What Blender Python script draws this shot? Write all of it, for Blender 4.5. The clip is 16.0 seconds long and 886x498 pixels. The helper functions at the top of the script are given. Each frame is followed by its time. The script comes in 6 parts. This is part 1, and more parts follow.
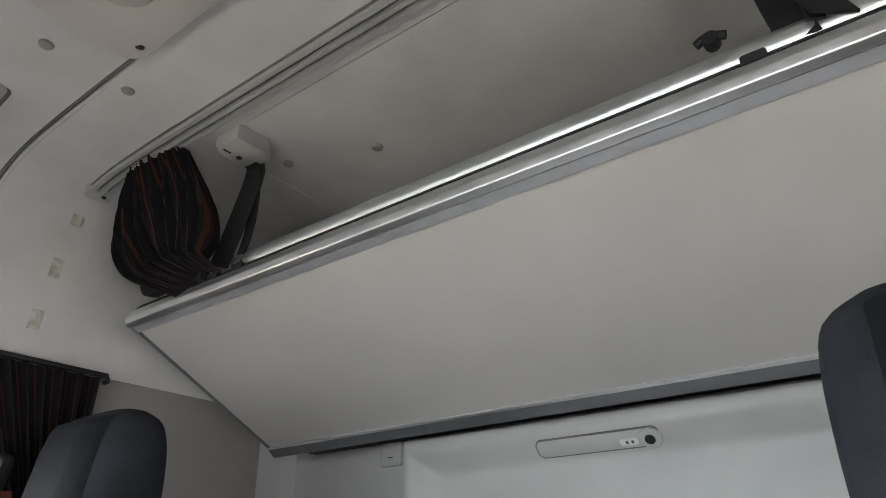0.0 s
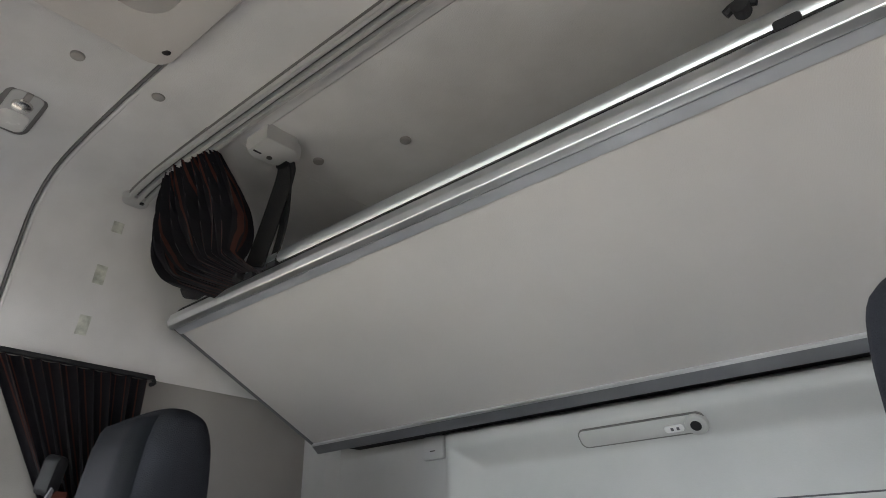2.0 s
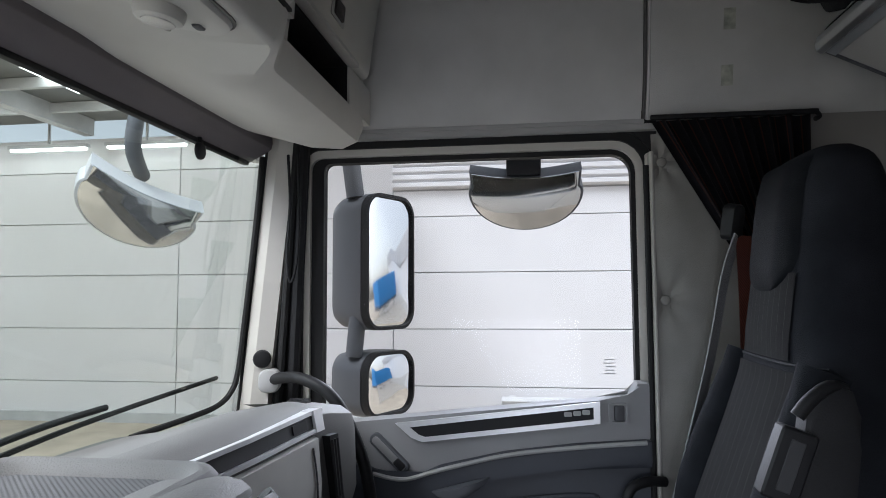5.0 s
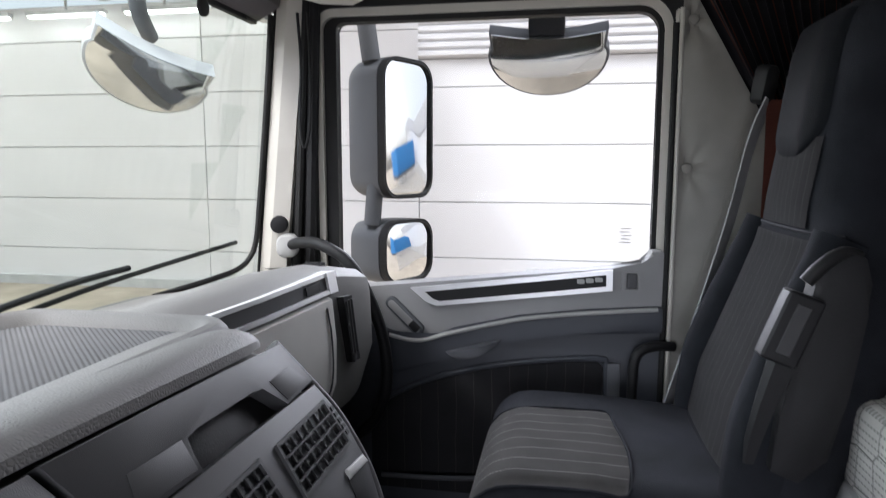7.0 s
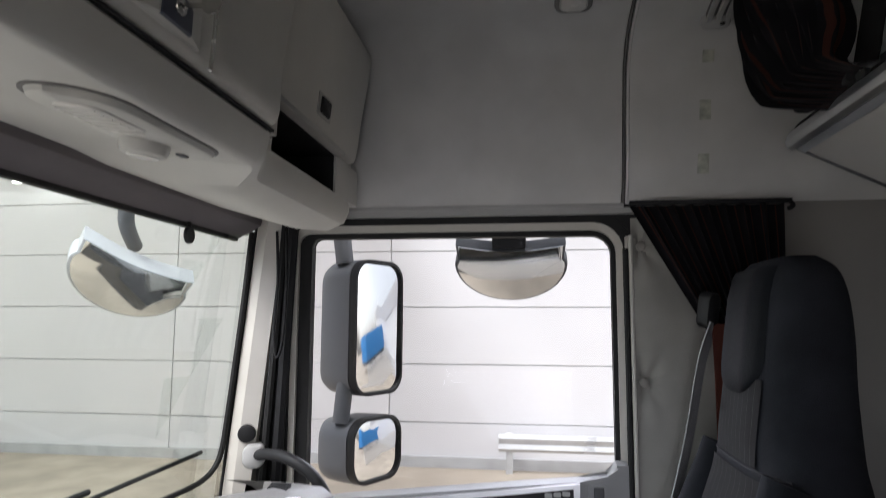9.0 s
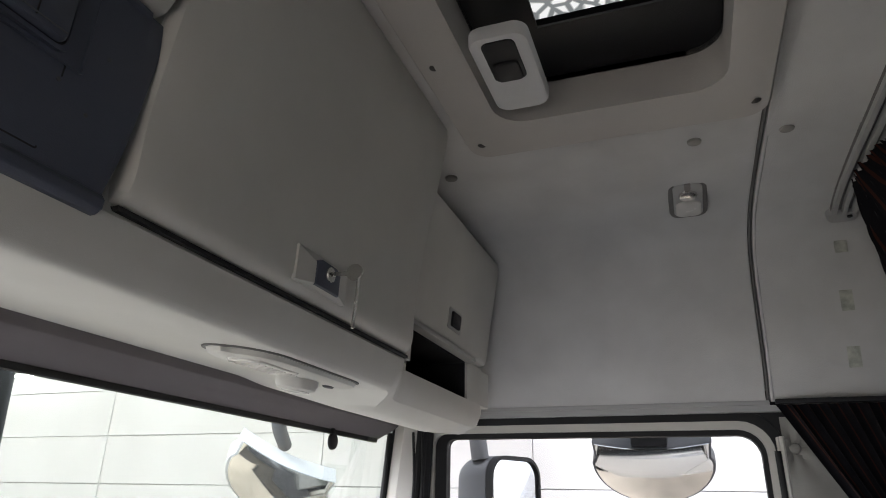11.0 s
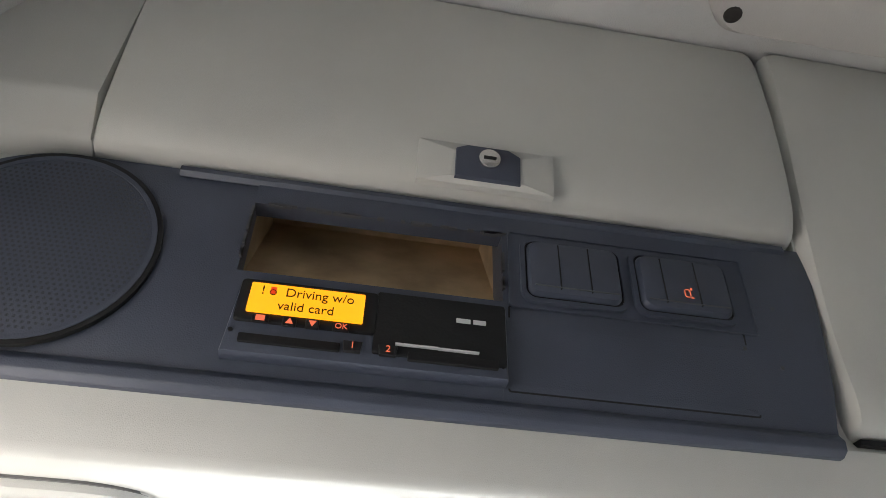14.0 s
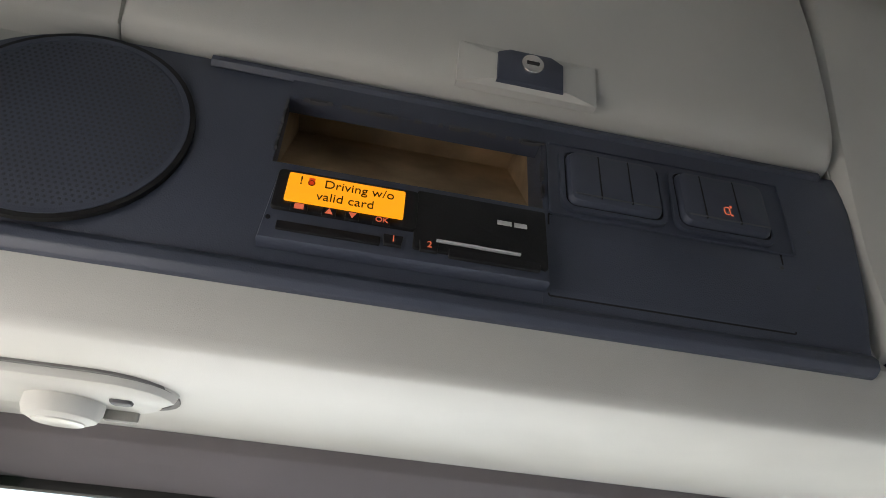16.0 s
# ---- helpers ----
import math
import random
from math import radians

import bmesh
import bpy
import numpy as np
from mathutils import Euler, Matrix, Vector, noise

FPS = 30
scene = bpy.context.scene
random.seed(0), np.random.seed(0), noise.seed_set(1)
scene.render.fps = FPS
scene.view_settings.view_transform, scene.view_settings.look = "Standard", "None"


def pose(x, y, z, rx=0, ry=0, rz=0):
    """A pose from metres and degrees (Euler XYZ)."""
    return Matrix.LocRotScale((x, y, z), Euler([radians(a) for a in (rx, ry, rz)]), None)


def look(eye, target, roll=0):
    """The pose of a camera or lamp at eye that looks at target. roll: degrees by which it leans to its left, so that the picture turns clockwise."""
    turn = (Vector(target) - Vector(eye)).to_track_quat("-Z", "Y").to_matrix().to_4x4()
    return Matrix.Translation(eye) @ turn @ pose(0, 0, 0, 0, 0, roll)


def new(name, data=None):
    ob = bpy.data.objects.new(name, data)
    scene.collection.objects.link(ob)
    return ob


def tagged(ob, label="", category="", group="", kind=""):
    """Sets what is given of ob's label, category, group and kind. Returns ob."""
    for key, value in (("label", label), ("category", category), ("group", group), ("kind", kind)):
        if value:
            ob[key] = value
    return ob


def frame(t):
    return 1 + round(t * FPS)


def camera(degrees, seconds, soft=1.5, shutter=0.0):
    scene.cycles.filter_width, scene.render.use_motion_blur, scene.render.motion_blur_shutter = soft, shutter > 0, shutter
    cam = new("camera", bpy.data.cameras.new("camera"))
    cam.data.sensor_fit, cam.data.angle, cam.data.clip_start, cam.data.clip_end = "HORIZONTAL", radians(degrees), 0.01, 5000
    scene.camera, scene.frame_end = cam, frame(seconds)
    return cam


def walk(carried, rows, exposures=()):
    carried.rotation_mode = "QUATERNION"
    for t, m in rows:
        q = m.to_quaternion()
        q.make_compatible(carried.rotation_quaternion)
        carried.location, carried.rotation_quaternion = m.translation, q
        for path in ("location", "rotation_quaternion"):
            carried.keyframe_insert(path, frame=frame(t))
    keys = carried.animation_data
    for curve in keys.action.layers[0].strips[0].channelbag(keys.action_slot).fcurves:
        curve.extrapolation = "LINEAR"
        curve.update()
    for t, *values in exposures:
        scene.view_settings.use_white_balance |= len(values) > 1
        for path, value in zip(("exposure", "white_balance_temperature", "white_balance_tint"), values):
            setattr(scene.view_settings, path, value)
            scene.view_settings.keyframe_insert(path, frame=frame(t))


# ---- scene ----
cam = camera(68.3, 16.0, soft=0.7, shutter=0.15)

PATH = [
    (0, (-0.208, 0.171, 1.152), (0.844, -1.279, 2.042), -0.8),
    (0.5, (-0.187, 0.178, 1.144), (0.891, -1.247, 2.04), -0.7),
    (1, (-0.188, 0.18, 1.147), (0.891, -1.246, 2.043), -0.6),
    (1.5, (-0.188, 0.164, 1.148), (0.899, -1.258, 2.04), -0.5),
    (2, (-0.211, 0.152, 1.15), (0.94, -1.228, 2.028), -1.5),
    (2.5, (-0.215, 0.097, 1.156), (1.173, -1.079, 1.986), -1.6),
    (3, (-0.17, -0.023, 1.195), (1.457, -0.971, 1.87), -1.8),
    (3.5, (-0.146, -0.025, 1.185), (1.616, -0.483, 2.012), 0.2),
    (4, (-0.172, 0.035, 1.182), (1.681, -0.065, 1.928), 0.3),
    (4.5, (-0.163, 0.028, 1.184), (1.798, 0.159, 1.558), -0.4),
    (4.7, (-0.17, 0.037, 1.186), (1.806, 0.24, 1.419), -0.3),
    (6.8, (-0.157, 0.01, 1.172), (1.799, 0.426, 1.109), -0.3),
    (7, (-0.149, 0.01, 1.17), (1.804, 0.365, 0.923), 0.1),
    (7.5, (-0.146, 0.025, 1.172), (1.793, 0.284, 0.757), 0.2),
    (8, (-0.148, 0.019, 1.174), (1.789, 0.271, 0.745), -0.0),
    (8.5, (-0.171, 0.012, 1.225), (1.8, 0.273, 1.005), 0.1),
    (9, (-0.205, -0.006, 1.299), (1.764, 0.266, 1.524), 0.3),
    (9.2, (-0.214, -0.015, 1.318), (1.727, 0.252, 1.723), 0.2),
    (11.3, (-0.28, -0.044, 1.358), (1.396, 0.719, 2.139), 1.2),
    (11.5, (-0.283, -0.037, 1.358), (1.319, 0.853, 2.159), 1.1),
    (12, (-0.288, -0.021, 1.365), (1.101, 1.151, 2.2), 0.6),
    (12.5, (-0.3, -0.025, 1.371), (0.81, 1.38, 2.262), 0.4),
    (13, (-0.322, -0.044, 1.382), (0.437, 1.492, 2.414), 1.2),
    (13.5, (-0.302, -0.046, 1.374), (0.053, 1.489, 2.606), 1.7),
    (14, (-0.3, -0.054, 1.372), (-0.08, 1.504, 2.606), 2.3),
    (14.5, (-0.311, -0.052, 1.357), (-0.08, 1.507, 2.588), 2.5),
    (15, (-0.313, -0.037, 1.352), (-0.087, 1.524, 2.582), 3.0),
    (15.5, (-0.328, -0.006, 1.353), (-0.073, 1.573, 2.554), 2.8),
    (16, (-0.329, -0.011, 1.341), (-0.053, 1.6, 2.494), 3.7),
]
EXPOSURES = [(0.0, 2.25, 6450, 10), (2.2, 2.25, 6450, 10), (3.0, 2.05, 6450, 10), (3.7, 1.4, 6350, 10), (4.1, 1.0, 6200, 10), (4.5, 0.5, 6100, 9), (7.0, 0.95, 6350, 11), (8.2, 0.97, 6350, 11), (8.6, 0.97, 6400, 11), (9.0, 0.75, 6450, 12), (11.3, 1.38, 6400, 11), (12.5, 1.52, 6400, 11), (13.05, 1.55, 6400, 11), (13.5, 2.4, 6250, 9), (14.2, 2.45, 6250, 8), (15.0, 2.2, 6250, 8), (16.0, 1.95, 6250, 8)]
walk(cam, [(t, look(e, a, r)) for t, e, a, r in PATH], EXPOSURES)

# ---- world and light ----
world = bpy.data.worlds.new("sky")
scene.world = world
world.use_nodes = True
wn = world.node_tree
sky = wn.nodes.new("ShaderNodeTexSky")
sky.sky_type = 'NISHITA'
sky.sun_disc = False
sky.sun_elevation = radians(48)
sky.sun_rotation = radians(200)
sky.dust_density = 4.0
sky.air_density = 1.0
pale = wn.nodes.new("ShaderNodeHueSaturation")
pale.inputs["Saturation"].default_value = 0.3
wn.links.new(sky.outputs[0], pale.inputs["Color"])
wn.links.new(pale.outputs[0], wn.nodes["Background"].inputs[0])
wn.nodes["Background"].inputs[1].default_value = 0.15
sun_data = bpy.data.lights.new("sun", 'SUN')
sun_data.energy = 2.6
sun_data.angle = radians(25)
sun_data.color = (1.0, 0.98, 0.96)
sun = new("sun", sun_data)
sun.matrix_world = look((-4, 5, 12), (2, 0, 1))


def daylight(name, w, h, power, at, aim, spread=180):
    """An added area lamp in place of the sky's light at the cab's openings."""
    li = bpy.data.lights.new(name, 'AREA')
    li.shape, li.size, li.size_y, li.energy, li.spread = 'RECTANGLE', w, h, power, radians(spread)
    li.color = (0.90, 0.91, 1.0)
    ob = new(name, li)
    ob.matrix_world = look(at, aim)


daylight("driver_window_daylight", 0.76, 0.56, 0.25, (-0.70, 0.19, 1.22), (0.4, 0.10, 1.15))
# Fill added inside the closed lower door wall; there is no opening here.
daylight("driver_low_fill", 0.70, 0.50, 1.5, (-0.69, 0.14, 0.80), (0.9, 0.20, 0.55), 80)
daylight("side_window_daylight", 0.62, 0.45, 2.4, (1.40, 0.17, 1.24), (0.2, -0.05, 0.55), 90)
daylight("windscreen_daylight", 1.8, 0.40, 2.8, (0.30, 0.92, 1.28), (0.30, -0.40, 0.72), 100)
# Added for light thrown up by the ground, aimed at the console's underside.
daylight("lower_windscreen_daylight", 1.8, 0.30, 0.32, (0.30, 0.86, 1.05), (0.30, 0.0, 1.75))
# Added outside above the glass, aimed down to brighten dash and seats.
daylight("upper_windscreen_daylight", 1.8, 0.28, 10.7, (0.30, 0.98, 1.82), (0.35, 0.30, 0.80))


# ---- materials ----
def mat(name, color, rough=0.6, metal=0.0, grain=400.0, bump=0.12, vary=0.12, blotch=9.0, kind='noise', spec=0.4, sheen=0.0):
    m = bpy.data.materials.new(name)
    m.use_nodes = True
    nt = m.node_tree
    N, L = nt.nodes, nt.links
    b = N["Principled BSDF"]
    b.inputs["Metallic"].default_value = metal
    b.inputs["Specular IOR Level"].default_value = spec
    if sheen:
        b.inputs["Sheen Weight"].default_value = sheen
    tc = N.new("ShaderNodeTexCoord")
    big = N.new("ShaderNodeTexNoise")
    big.inputs["Scale"].default_value = blotch
    big.inputs["Detail"].default_value = 5
    L.new(tc.outputs["Object"], big.inputs["Vector"])
    if kind == 'leather':
        fine = N.new("ShaderNodeTexVoronoi")
        fine.feature = 'DISTANCE_TO_EDGE'
        fine.inputs["Scale"].default_value = grain
        h = fine.outputs["Distance"]
    elif kind == 'weave':
        fine = N.new("ShaderNodeTexWave")
        fine.inputs["Scale"].default_value = grain
        fine.inputs["Distortion"].default_value = 2.5
        fine.inputs["Detail"].default_value = 2
        h = fine.outputs["Fac"]
    else:
        fine = N.new("ShaderNodeTexNoise")
        fine.inputs["Scale"].default_value = grain
        fine.inputs["Detail"].default_value = 3
        h = fine.outputs["Fac"]
    L.new(tc.outputs["Object"], fine.inputs["Vector"])
    ramp = N.new("ShaderNodeValToRGB")
    lo = [c * (1 - vary) for c in color]
    hi = [min(1, c * (1 + vary)) for c in color]
    ramp.color_ramp.elements[0].position, ramp.color_ramp.elements[1].position = 0.3, 0.7
    ramp.color_ramp.elements[0].color = (*lo, 1)
    ramp.color_ramp.elements[1].color = (*hi, 1)
    L.new(big.outputs["Fac"], ramp.inputs["Fac"])
    mix = N.new("ShaderNodeMixRGB")
    mix.blend_type = 'MULTIPLY'
    mix.inputs["Fac"].default_value = 0.25 if kind != 'weave' else 0.6
    L.new(ramp.outputs["Color"], mix.inputs["Color1"])
    L.new(h, mix.inputs["Color2"])
    L.new(mix.outputs["Color"] if kind == 'weave' else ramp.outputs["Color"], b.inputs["Base Color"])
    rr = N.new("ShaderNodeMapRange")
    rr.inputs["To Min"].default_value = max(0.02, rough - 0.08)
    rr.inputs["To Max"].default_value = min(1, rough + 0.08)
    L.new(big.outputs["Fac"], rr.inputs["Value"])
    L.new(rr.outputs["Result"], b.inputs["Roughness"])
    if bump:
        bp = N.new("ShaderNodeBump")
        bp.inputs["Strength"].default_value = bump
        bp.inputs["Distance"].default_value = 0.002
        L.new(h, bp.inputs["Height"])
        L.new(bp.outputs["Normal"], b.inputs["Normal"])
    return m


def glow(name, color, power):
    m = bpy.data.materials.new(name)
    m.use_nodes = True
    b = m.node_tree.nodes["Principled BSDF"]
    b.inputs["Base Color"].default_value = (*[c * 0.3 for c in color], 1)
    b.inputs["Emission Color"].default_value = (*color, 1)
    b.inputs["Emission Strength"].default_value = power
    return m


def glass(name, tint, gloss):
    m = bpy.data.materials.new(name)
    m.use_nodes = True
    nt = m.node_tree
    nt.nodes.remove(nt.nodes["Principled BSDF"])
    tr = nt.nodes.new("ShaderNodeBsdfTransparent")
    tr.inputs[0].default_value = (*tint, 1)
    gl = nt.nodes.new("ShaderNodeBsdfGlossy")
    gl.inputs["Roughness"].default_value = 0.01
    fr = nt.nodes.new("ShaderNodeFresnel")
    fr.inputs["IOR"].default_value = gloss
    mx = nt.nodes.new("ShaderNodeMixShader")
    nt.links.new(fr.outputs[0], mx.inputs[0])
    nt.links.new(tr.outputs[0], mx.inputs[1])
    nt.links.new(gl.outputs[0], mx.inputs[2])
    nt.links.new(mx.outputs[0], nt.nodes["Material Output"].inputs[0])
    return m


def striped(name, base, stripe, scale, dotted=False, width=0.08, rough=0.9, dash=9.0, cells=0.0):
    """Cloth with thin lines across its UV map."""
    m = mat(name, base, rough, 0, 650, 0.3, 0.2, 14, 'noise', 0.2, 0.04)
    nt = m.node_tree
    N, L = nt.nodes, nt.links
    b = N["Principled BSDF"]
    uv = N.new("ShaderNodeUVMap")
    sep = N.new("ShaderNodeSeparateXYZ")
    L.new(uv.outputs[0], sep.inputs[0])

    def math_node(op, a, v):
        n = N.new("ShaderNodeMath")
        n.operation = op
        L.new(a, n.inputs[0])
        if isinstance(v, float):
            n.inputs[1].default_value = v
        else:
            L.new(v, n.inputs[1])
        return n.outputs[0]
    wob = N.new("ShaderNodeTexNoise")
    wob.inputs["Scale"].default_value = 3.0
    L.new(uv.outputs[0], wob.inputs["Vector"])
    u = math_node('MULTIPLY', sep.outputs[0], float(scale))
    u = math_node('ADD', u, math_node('MULTIPLY', wob.outputs["Fac"], 0.35))
    f = math_node('FRACT', u, 0.0)
    line = math_node('LESS_THAN', f, float(width))
    if dotted:
        v = math_node('FRACT', math_node('MULTIPLY', sep.outputs[1], float(scale * dash)), 0.0)
        line = math_node('MULTIPLY', line, math_node('LESS_THAN', v, 0.6))
    if cells:
        vo = N.new("ShaderNodeTexVoronoi")
        vo.feature = 'DISTANCE_TO_EDGE'
        vo.inputs["Scale"].default_value = cells
        vo.inputs["Randomness"].default_value = 0.35
        L.new(uv.outputs[0], vo.inputs["Vector"])
        line = math_node('MAXIMUM', math_node('MULTIPLY', line, 0.75), math_node('LESS_THAN', vo.outputs["Distance"], 0.022))
    mx = N.new("ShaderNodeMixRGB")
    old = b.inputs["Base Color"].links[0].from_socket
    L.new(line, mx.inputs["Fac"])
    L.new(old, mx.inputs["Color1"])
    mx.inputs["Color2"].default_value = (*stripe, 1)
    L.new(mx.outputs[0], b.inputs["Base Color"])
    return m


M_HEAD = mat("headliner_felt", (0.57, 0.565, 0.555), 0.9, 0, 700, 0.4, 0.08, 7, 'noise', 0.2)
M_BEIGE = mat("beige_textured_plastic", (0.555, 0.548, 0.515), 0.52, 0, 900, 0.12, 0.08, 5, 'leather', 0.4)
# Grey-beige, toned down so its shading against the ceiling is in the colour.
M_FRAME = mat("hatch_frame_plastic", (0.47, 0.45, 0.425), 0.6, 0, 600, 0.2, 0.06, 6, 'noise', 0.35)
M_WALL = mat("grey_wall_plastic", (0.40, 0.395, 0.39), 0.75, 0, 700, 0.2, 0.06, 5, 'noise', 0.3)
# Wall plastic toned darker and browner: the side wall's shade is in the colour.
M_SIDEWALL = mat("brown_grey_shaded_wall", (0.29, 0.278, 0.265), 0.8, 0, 700, 0.25, 0.08, 5, 'noise', 0.25)
M_BUNK = mat("bunk_panel_laminate", (0.44, 0.425, 0.41), 0.55, 0, 500, 0.3, 0.05, 4, 'noise', 0.4)
M_ALU = mat("brushed_aluminium", (0.74, 0.75, 0.76), 0.33, 0.95, 300, 0.03, 0.05, 20)
M_TUBEA = mat("satin_aluminium_tube", (0.62, 0.64, 0.65), 0.36, 0.9, 300, 0.03, 0.05, 20)
M_ALUG = mat("grey_aluminium", (0.27, 0.28, 0.30), 0.38, 0.8, 300, 0.03, 0.06, 20)
M_DKGREY = mat("dark_grey_profile", (0.09, 0.09, 0.095), 0.55, 0, 400, 0.1, 0.1, 10)
M_NAVY = mat("black_blue_plastic", (0.064, 0.073, 0.104), 0.42, 0, 600, 0.12, 0.10, 12, 'leather', 0.5)
M_BLACK = mat("black_plastic", (0.014, 0.014, 0.015), 0.52, 0, 500, 0.15, 0.15, 14, 'noise', 0.28)
M_RUBBER = mat("black_rubber", (0.011, 0.011, 0.011), 0.7, 0, 300, 0.1, 0.15, 15)
M_DASH = mat("dash_grain", (0.15, 0.147, 0.14), 0.62, 0, 260, 0.5, 0.08, 8, 'leather', 0.35)
M_CONS = mat("console_plastic", (0.050, 0.050, 0.052), 0.58, 0, 600, 0.15, 0.08, 8, 'leather', 0.3)
M_GLOVE = mat("dash_beige_panel", (0.66, 0.645, 0.61), 0.6, 0, 500, 0.2, 0.06, 6, 'leather', 0.35)
M_CHROME = mat("satin_silver_trim", (0.84, 0.84, 0.85), 0.33, 0.4, 300, 0.02, 0.04, 20)
M_DOORGREY = mat("door_grey_plastic", (0.30, 0.30, 0.30), 0.55, 0, 500, 0.2, 0.06, 7, 'leather', 0.4)
M_DOORDARK = mat("door_dark_plastic", (0.055, 0.06, 0.072), 0.5, 0, 500, 0.2, 0.08, 7, 'leather', 0.4)
M_PAINT = mat("cream_frame_paint", (0.56, 0.54, 0.49), 0.4, 0, 200, 0.03, 0.05, 6)
M_VINYL = mat("grey_quilted_vinyl", (0.24, 0.23, 0.21), 0.5, 0, 350, 0.3, 0.12, 9, 'leather', 0.4)
M_SEAT = mat("black_seat_cloth", (0.0165, 0.0178, 0.0215), 0.95, 0, 650, 0.6, 0.3, 12, 'noise', 0.12)
M_SEATGREY = mat("seat_back_vinyl", (0.012, 0.0135, 0.017), 0.75, 0, 400, 0.3, 0.1, 9, 'leather', 0.18)
M_SEATPAT = striped("seat_cloth_stitched", (0.066, 0.063, 0.060), (0.30, 0.295, 0.28), 8, True, 0.05, dash=7.0)
# The stitched seat cloth again, darkened for the backrest's weaker light.
M_SEATPAT_SHADE = striped("seat_cloth_stitched_shaded", (0.028, 0.028, 0.029), (0.095, 0.093, 0.09), 10, True, 0.05, dash=7.0)
M_DOORCLOTH = striped("door_cloth_stitched", (0.022, 0.022, 0.024), (0.055, 0.054, 0.052), 15, True, 0.06)
M_CURT = striped("striped_curtain", (0.017, 0.016, 0.019), (0.075, 0.030, 0.022), 26, False, 0.13)
M_BELT = mat("seat_belt_webbing", (0.52, 0.53, 0.54), 0.6, 0, 900, 0.3, 0.08, 20, 'weave', 0.4)
M_STRAP = mat("black_strap", (0.018, 0.018, 0.019), 0.8, 0, 900, 0.4, 0.2, 20, 'weave')
M_BED = striped("bunk_bed_cover", (0.54, 0.525, 0.495), (0.20, 0.193, 0.182), 120, True, 0.34, dash=1.1, cells=21.0)
M_LPLASTIC = mat("light_grey_plastic", (0.40, 0.40, 0.39), 0.45, 0, 400, 0.1, 0.05, 9)
M_RAILPL = mat("pale_bunk_plastic", (0.55, 0.55, 0.54), 0.5, 0, 400, 0.1, 0.05, 9)
M_TRUCK = mat("white_truck_paint", (0.70, 0.70, 0.69), 0.25, 0, 200, 0.01, 0.03, 2, 'noise', 0.5)
M_SEATPL = mat("seat_base_plastic", (0.10, 0.105, 0.115), 0.45, 0, 400, 0.1, 0.08, 9)
M_MAUVE = mat("mauve_grey_blind", (0.21, 0.19, 0.198), 0.8, 0, 900, 0.2, 0.08, 9, 'weave')
M_CLEAR = mat("lamp_lens", (0.62, 0.61, 0.58), 0.25, 0, 300, 0.2, 0.08, 30)
M_SCREW = mat("dark_screw", (0.05, 0.045, 0.04), 0.45, 0.6, 300, 0.1, 0.2, 50)
M_KNOBC = mat("grey_button_cap", (0.27, 0.26, 0.24), 0.6, 0, 300, 0.1, 0.1, 50)
M_STEEL = mat("lock_steel", (0.7, 0.69, 0.66), 0.25, 1.0, 300, 0.02, 0.1, 60)
M_GLASSW = glass("windscreen_glass", (0.70, 0.76, 0.735), 1.2)
M_GLASSD = glass("door_glass", (0.88, 0.89, 0.905), 1.15)
M_MIRROR = mat("mirror_glass", (0.85, 0.86, 0.86), 0.02, 1.0, 10, 0.0, 0.01, 5)
M_LCD = glow("orange_display", (1.0, 0.33, 0.004), 0.30)
M_LCDRED = glow("red_display_symbol", (1.0, 0.06, 0.005), 0.12)
M_RED = glow("red_icon", (1.0, 0.20, 0.09), 0.14)
M_TEXT = mat("display_text", (0.015, 0.006, 0.0), 0.7, 0, 100, 0, 0.05)
M_WHITE = mat("white_print", (0.62, 0.62, 0.62), 0.6, 0, 100, 0, 0.05)
M_REDPL = mat("red_buckle_button", (0.55, 0.06, 0.04), 0.45, 0, 300, 0.05, 0.1, 30)
M_RUST = mat("rust_red_webbing", (0.16, 0.045, 0.03), 0.7, 0, 900, 0.3, 0.1, 20, 'weave', 0.3)
M_CARD = mat("brown_cavity_board", (0.50, 0.36, 0.21), 0.8, 0, 80, 0.1, 0.35, 18)
M_TAPE = mat("old_tape_residue", (0.43, 0.44, 0.385), 0.5, 0, 300, 0.4, 0.3, 60)
M_CLAD = mat("white_wall_panel", (0.70, 0.70, 0.72), 0.5, 0, 60, 0.02, 0.03, 0.8)
M_CORR = mat("white_corrugated_steel", (0.64, 0.64, 0.66), 0.45, 0, 60, 0.02, 0.04, 0.8)
M_JOINT = mat("panel_joint_grey", (0.58, 0.59, 0.61), 0.7, 0, 60, 0.02, 0.1, 3)
M_GROUND = mat("sandy_paving", (0.38, 0.33, 0.27), 0.9, 0, 30, 0.4, 0.2, 1.2)
M_ROOF = mat("grey_hall_roof", (0.20, 0.21, 0.21), 0.7, 0, 20, 0.1, 0.2, 1.0)
M_STEELP = mat("grey_painted_steel", (0.52, 0.53, 0.54), 0.5, 0.2, 60, 0.05, 0.1, 3)
M_BLUE = mat("blue_tarpaulin", (0.03, 0.22, 0.55), 0.5, 0, 60, 0.1, 0.1, 3)
M_FLOOR = mat("cab_floor_rubber", (0.022, 0.022, 0.023), 0.8, 0, 200, 0.4, 0.15, 9)
# Grey for the headliner gap's shadow, grooves, rail base and a shaded bezel.
M_SEAM = mat("grey_gap_tone", (0.15, 0.145, 0.14), 0.7, 0, 300, 0.1, 0.1, 15)
M_MAT = mat("tray_rubber", (0.125, 0.125, 0.127), 0.85, 0, 500, 0.2, 0.1, 9, 'noise', 0.12)
